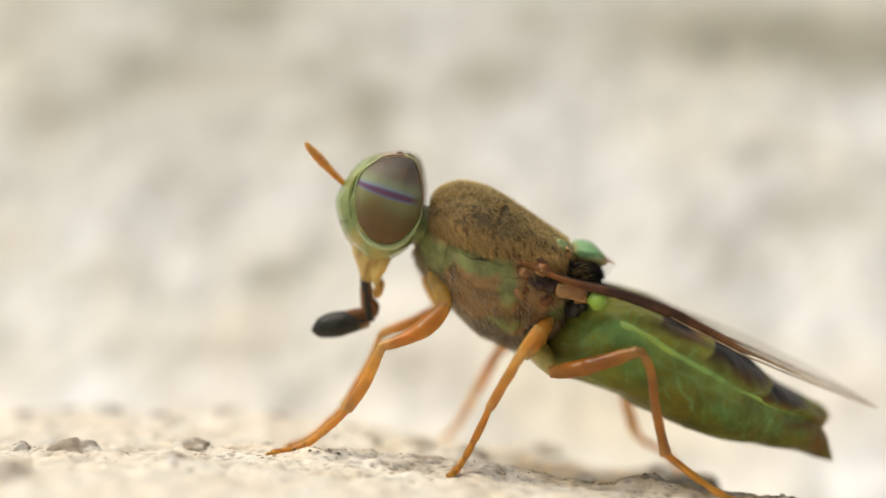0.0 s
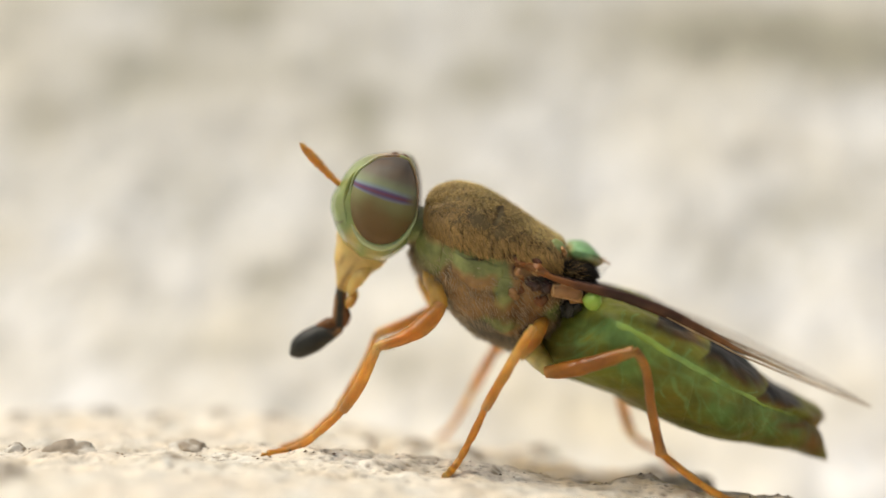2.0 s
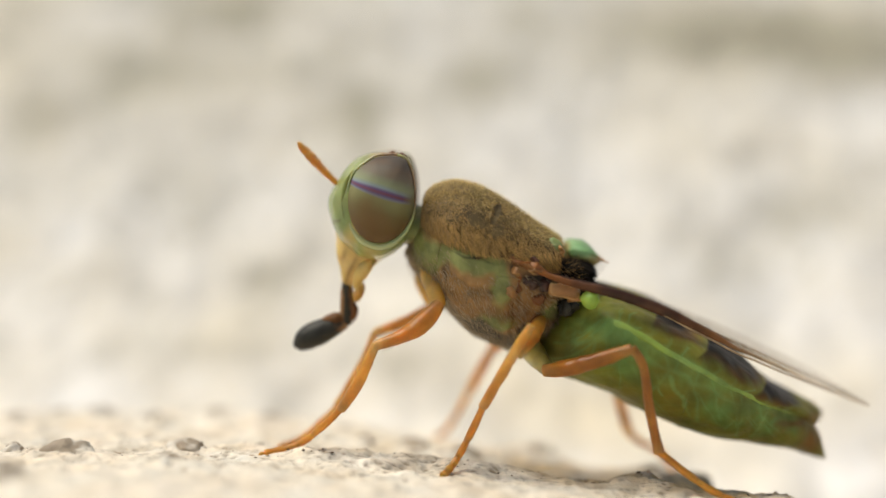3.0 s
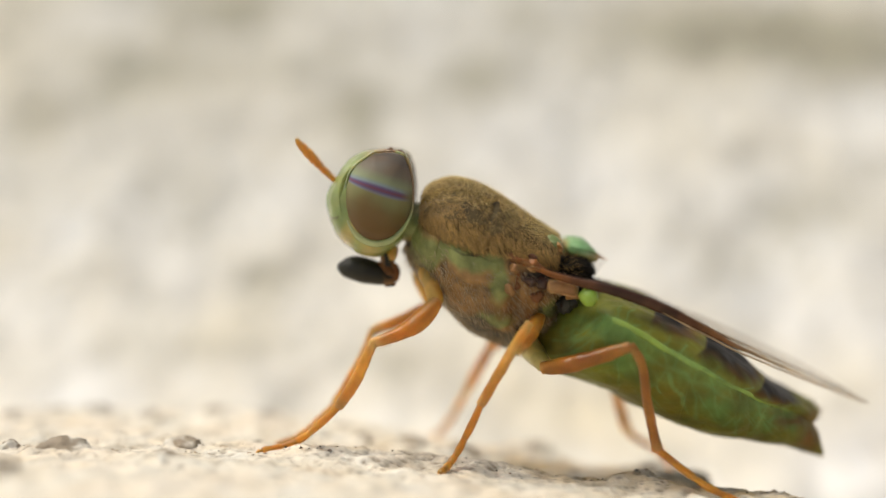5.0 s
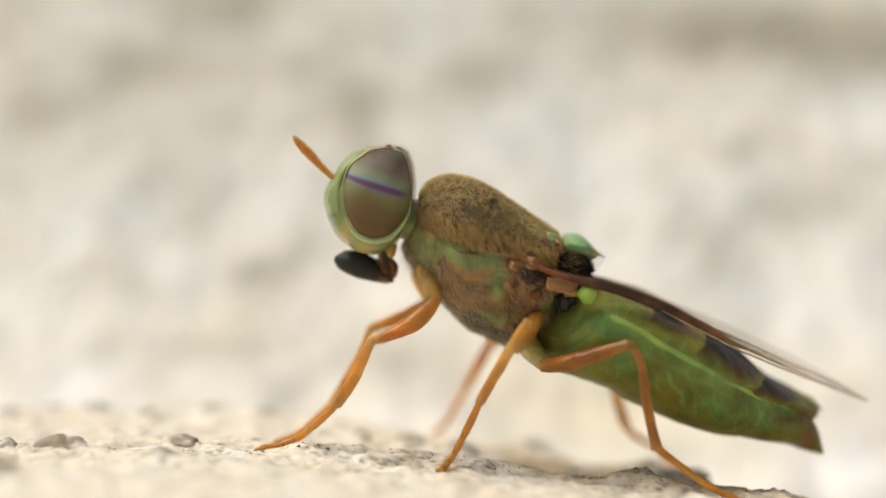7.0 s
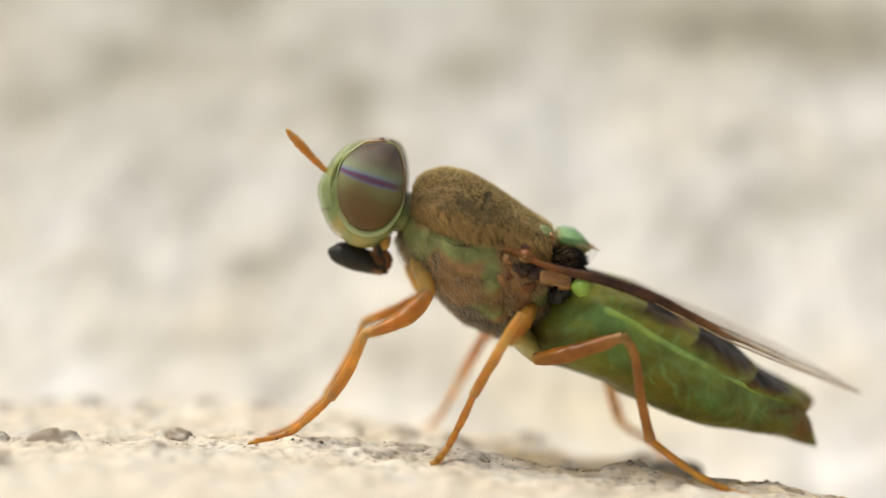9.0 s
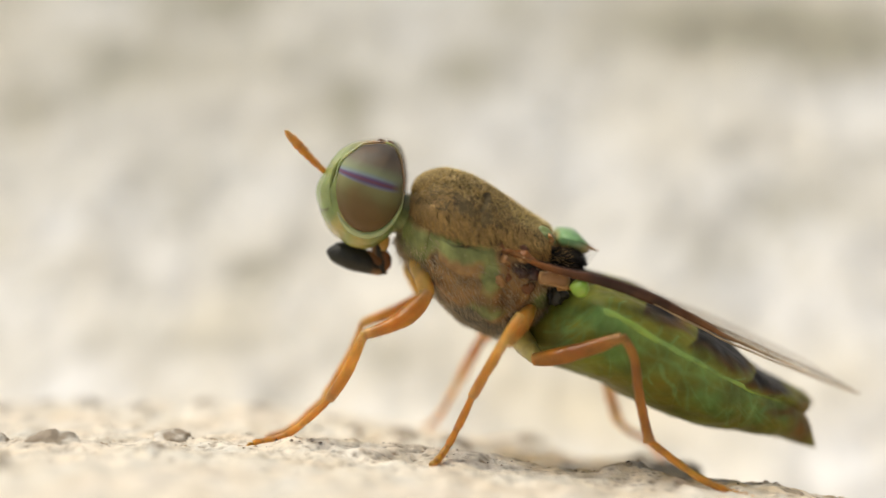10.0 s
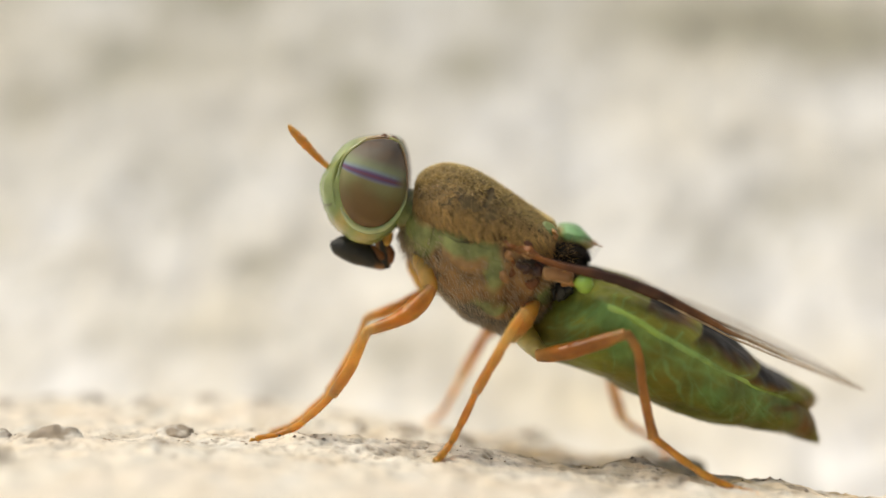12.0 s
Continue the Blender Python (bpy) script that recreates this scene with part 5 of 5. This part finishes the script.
    for path, rad, m in (([(1.085, -1.500, 4.416), (1.364, -1.580, 4.379), (1.757, -1.620, 4.225), (2.007, -1.600, 4.109)], [0.02, 0.05, 0.07, 0.08, 0.05], RUST),
                         ([(1.628, -1.500, 4.416), (1.736, -1.580, 4.357), (1.815, -1.580, 4.277)], [0.03, 0.075, 0.065, 0.02], DARK_BROWN),
                         ([(1.690, -1.600, 4.223), (1.756, -1.640, 4.148), (1.816, -1.600, 4.064)], [0.02, 0.055, 0.05, 0.02], PEACH),
                         ([(1.404, -1.480, 4.231), (1.447, -1.540, 4.079), (1.472, -1.520, 3.848), (1.409, -1.460, 3.634)], [0.03, 0.07, 0.07, 0.06, 0.02], RUST),
                         ([(1.134, -1.460, 4.138), (1.178, -1.500, 4.074), (1.203, -1.460, 3.978)], [0.02, 0.05, 0.05, 0.02], PEACH),
                         ([(1.721, -1.350, 3.986), (1.913, -1.380, 3.853), (2.078, -1.330, 3.754)], [0.05, 0.13, 0.12, 0.04], DARK_BROWN),
                         ([(2.325, -1.050, 3.284), (2.556, -1.050, 3.342), (2.706, -1.050, 3.401)], [0.08, 0.17, 0.13, 0.05], BLACK),
                         ([(1.605, -1.420, 3.651), (1.833, -1.420, 3.559), (2.031, -1.360, 3.574)], [0.03, 0.08, 0.08, 0.03], RUST),
                         ([(2.191, -1.150, 4.343), (2.319, -1.000, 4.407), (2.465, -0.800, 4.479)], [0.03, 0.06, 0.07, 0.03], RUST),
                         ([(1.734, -1.62, 4.225), (1.764, -1.68, 4.187), (1.78, -1.62, 4.112)], [0.01, 0.028, 0.028, 0.01], PALE_TAN),
                         ([(1.364, -1.6, 4.223), (1.395, -1.66, 4.128), (1.399, -1.6, 4.007)], [0.02, 0.075, 0.075, 0.02], PEACH_DARK),
                         ([(1.236, -1.5, 3.811), (1.311, -1.58, 3.708), (1.451, -1.52, 3.574)], [0.02, 0.09, 0.09, 0.02], PEACH_DARK),
                         # no sclerite: a dark piece added for the shaded hollow by the hinge
                         ([(1.596, -1.52, 4.019), (1.711, -1.5, 3.88), (1.883, -1.48, 3.808)], [0.03, 0.09, 0.11, 0.05], DARK_BROWN),
                         ([(2.317, -1.0, 4.592), (2.368, -1.08, 4.508), (2.418, -1.05, 4.366)], [0.02, 0.05, 0.05, 0.02], PEACH),
                         ([(2.100, -1.000, 4.407), (2.188, -0.900, 4.524), (2.284, -0.720, 4.658)], [0.06, 0.16, 0.17, 0.06], LIGHT_GREEN_DULL)):
        part("sclerite", tube("sclerite", m, path, rad, 36, 20, rough=0.07, freq=5.5), fly)


def make_mouthparts():
    """Three rigid pieces that fold out and in: a yellow cone, a dark stalk and a black pad. Each hangs from its own joint."""
    cone = Body([((-0.62, 0, 1.45), (0.0, -0.42, 1.40), (0.55, 0, 1.35), 0.0), ((-0.58, 0, 0.97), (0.0, -0.42, 0.92), (0.62, 0, 0.90), 0.0), ((-0.40, 0, 0.50), (0.02, -0.34, 0.47), (0.46, 0, 0.50), 0.0),
                 ((-0.22, 0, 0.18), (0.03, -0.22, 0.16), (0.27, 0, 0.20), 0.0), ((-0.13, 0, -0.06), (0.02, -0.13, -0.08), (0.19, 0, -0.06), 0.0)], 40)
    seam = lambda v: math.exp(-((v[0] + 0.03 - 0.16 * max(0.0, v[2] - 0.2)) / 0.045) ** 2) * math.exp(-((v[2] - 0.25) / 0.35) ** 2)
    rostrum = part("rostrum", cone.sheet("rostrum", YELLOW, 0, 1, 0, 2 * math.pi, 70, 70, rough=0.03, freq=3.5, masks={
        "brown": lambda u, a, v: min(1.0, 0.75 * seam(v) + 0.55 * math.exp(-((v[0] + 0.24) / 0.05) ** 2 - ((v[2] - 0.55) / 0.14) ** 2) + 0.6 * max(0.0, min(1.0, (0.06 - v[2]) * 6)) * (v[0] < 0.1))}, cap=True), fly, "yellow cone of the mouth")
    part("palp_base", tube("palp_base", YELLOW, [(0.40, -0.18, 0.72), (0.26, -0.27, 0.42), (0.20, -0.24, 0.12), (0.22, -0.18, -0.10)], [0.04, 0.14, 0.13, 0.10, 0.04], 40, 16, rough=0.02, masks={"brown": lambda v: 0.0}), rostrum)
    for y in (-0.16, 0.16):
        part("palp", tube("palp", HONEY, [(0.20, y, 0.05), (0.30, y * 1.2, -0.08), (0.27, y * 1.3, -0.26), (0.22, y * 1.2, -0.30)], [0.05, 0.09, 0.10, 0.02], 18, 12), rostrum, "small orange palp")
    side_brown = lambda v: max(0.0, min(0.9, (abs(v[0] + 0.015) - 0.055) * 16 + 0.8 * noise.noise(Vector(v) * 6.0))) + 0.5 * max(0.0, min(1.0, (v[2] + 0.02) * 8))
    stalk = part("haustellum", tube("haustellum", MOUTH, [(0.0, 0, 0.22), (-0.01, 0, -0.1), (-0.02, 0, -0.45), (-0.02, 0, -0.88)], [0.10, 0.12, 0.14, 0.15, 0.12], 60, 36, rough=0.015, masks={"brown": side_brown}), fly, "black and brown stalk of the mouth")
    part("sheath", tube("sheath", RUST, [(0.05, 0, -0.30), (0.10, 0, -0.50), (0.09, 0, -0.70), (-0.02, 0, -0.84)], [0.04, 0.10, 0.11, 0.06], 24, 14, rough=0.03), stalk, "reddish brown sheath")
    pad = Body([((0.10, 0, 0.10), (0.10, -0.12, 0.0), (0.10, 0, -0.08), 0.0), ((-0.10, 0, 0.21), (-0.10, -0.20, 0.0), (-0.10, 0, -0.15), 0.0), ((-0.42, 0, 0.30), (-0.42, -0.28, 0.0), (-0.42, 0, -0.22), 0.0),
                ((-0.75, 0, 0.29), (-0.75, -0.28, 0.0), (-0.75, 0, -0.24), 0.0), ((-1.00, 0, 0.20), (-1.00, -0.2, -0.01), (-1.00, 0, -0.20), 0.0), ((-1.15, 0, 0.02), (-1.15, -0.05, -0.03), (-1.15, 0, -0.09), 0.0)], 40)
    labellum = part("labellum", pad.sheet("labellum", MOUTH, 0, 1, 0, 2 * math.pi, 60, 50, cap=True, rough=0.015, freq=4, masks={"brown": lambda u, a, v: 0.75 * max(0.0, min(1.0, (v[0] + 0.14 - 0.5 * v[2] + 0.15 * noise.noise(Vector(v) * 5.0)) * 7))}), fly, "black paddle-shaped mouth pad")
    part("lip_fold", tube("lip_fold", BROWN, [(0.06, 0, 0.12), (-0.16, 0, 0.22), (-0.42, 0, 0.27)], [0.08, 0.13, 0.09, 0.015], 24, 14, flat=1.5, rough=0.02), labellum, "brown fold")
    return rostrum, stalk, labellum


make_head()
make_thorax()
make_abdomen()
for side in (-1, 1):
    make_wing(side)
make_legs()
make_small_parts()
ROSTRUM, STALK, LABELLUM = make_mouthparts()


def motions():
    walk(ROSTRUM, [
        (0, pose(-0.001825, -0.000050, 0.003821, 0, 11.5, 0)), (0.5, pose(-0.001969, -0.000050, 0.003748, 0, 16.6, 0)), (1, pose(-0.002138, -0.000050, 0.003700, 0, 22.5, 0)), (1.5, pose(-0.002234, -0.000050, 0.003664, 0, 24.8, 0)),
        (2, pose(-0.002246, -0.000050, 0.003652, 0, 24.8, 0)), (2.5, pose(-0.002234, -0.000050, 0.003664, 0, 24.8, 0)), (3, pose(-0.002077, -0.000050, 0.003748, 0, 17.9, 0)), (3.2, pose(-0.001921, -0.000050, 0.003809, 0, 13.4, 0)),
        (4, pose(-0.001582, -0.000050, 0.004159, 0, 4.2, 0)), (4.8, pose(-0.001365, -0.000050, 0.004473, 0, 1.5, 0)), (5.5, pose(-0.001365, -0.000050, 0.004497, 0, 1.5, 0)), (9, pose(-0.001341, -0.000050, 0.004521, 0, 1.5, 0)), (12, pose(-0.001341, -0.000050, 0.004545, 0, 1.4, 0)),
    ])
    walk(STALK, [
        (0, pose(-0.001849, -0.000050, 0.003773, 0, -5.8, 0)), (0.5, pose(-0.001994, -0.000050, 0.003700, 0, -3.0, 0)), (1, pose(-0.002150, -0.000050, 0.003639, 0, 1.0, 0)), (1.5, pose(-0.002259, -0.000050, 0.003615, 0, 4.0, 0)),
        (2, pose(-0.002259, -0.000050, 0.003603, 0, 4.0, 0)), (2.5, pose(-0.002247, -0.000050, 0.003615, 0, 4.0, 0)), (3, pose(-0.002090, -0.000050, 0.003700, 0, 0.0, 0)), (3.2, pose(-0.001909, -0.000050, 0.003748, 0, -5.0, 0)),
        (4, pose(-0.001547, -0.000050, 0.004099, 0, -7.5, 0)), (4.8, pose(-0.001221, -0.000050, 0.004449, 0, -6.8, 0)), (5.5, pose(-0.001233, -0.000050, 0.004461, 0, -7.6, 0)), (7, pose(-0.001233, -0.000050, 0.004485, 0, -7.3, 0)), (9, pose(-0.001221, -0.000050, 0.004521, 0, -8.0, 0)), (12, pose(-0.001209, -0.000050, 0.004569, 0, -7.2, 0)),
    ])
    walk(LABELLUM, [
        (0, pose(-0.001868, -0.000050, 0.002862, 0, -6.9, 0)), (0.5, pose(-0.002025, -0.000050, 0.002813, 0, -12.2, 0)), (1, pose(-0.002218, -0.000050, 0.002776, 0, -19.3, 0)), (1.5, pose(-0.002363, -0.000050, 0.002740, 0, -24.8, 0)),
        (2, pose(-0.002363, -0.000050, 0.002722, 0, -26.5, 0)), (2.5, pose(-0.002363, -0.000050, 0.002735, 0, -25.5, 0)), (3, pose(-0.002194, -0.000050, 0.002801, 0, -21.6, 0)), (3.2, pose(-0.001976, -0.000050, 0.002886, 0, -17.7, 0)),
        (4, pose(-0.001456, -0.000050, 0.003251, 0, 0.0, 0)), (4.8, pose(-0.001141, -0.000050, 0.003700, 0, 14.9, 0)), (5.5, pose(-0.001165, -0.000050, 0.003712, 0, 20.7, 0)), (7, pose(-0.001200, -0.000050, 0.003700, 0, 23.5, 0)), (9, pose(-0.001195, -0.000050, 0.003734, 0, 23.0, 0)), (12, pose(-0.001205, -0.000050, 0.003771, 0, 25.0, 0)),
    ])


motions()
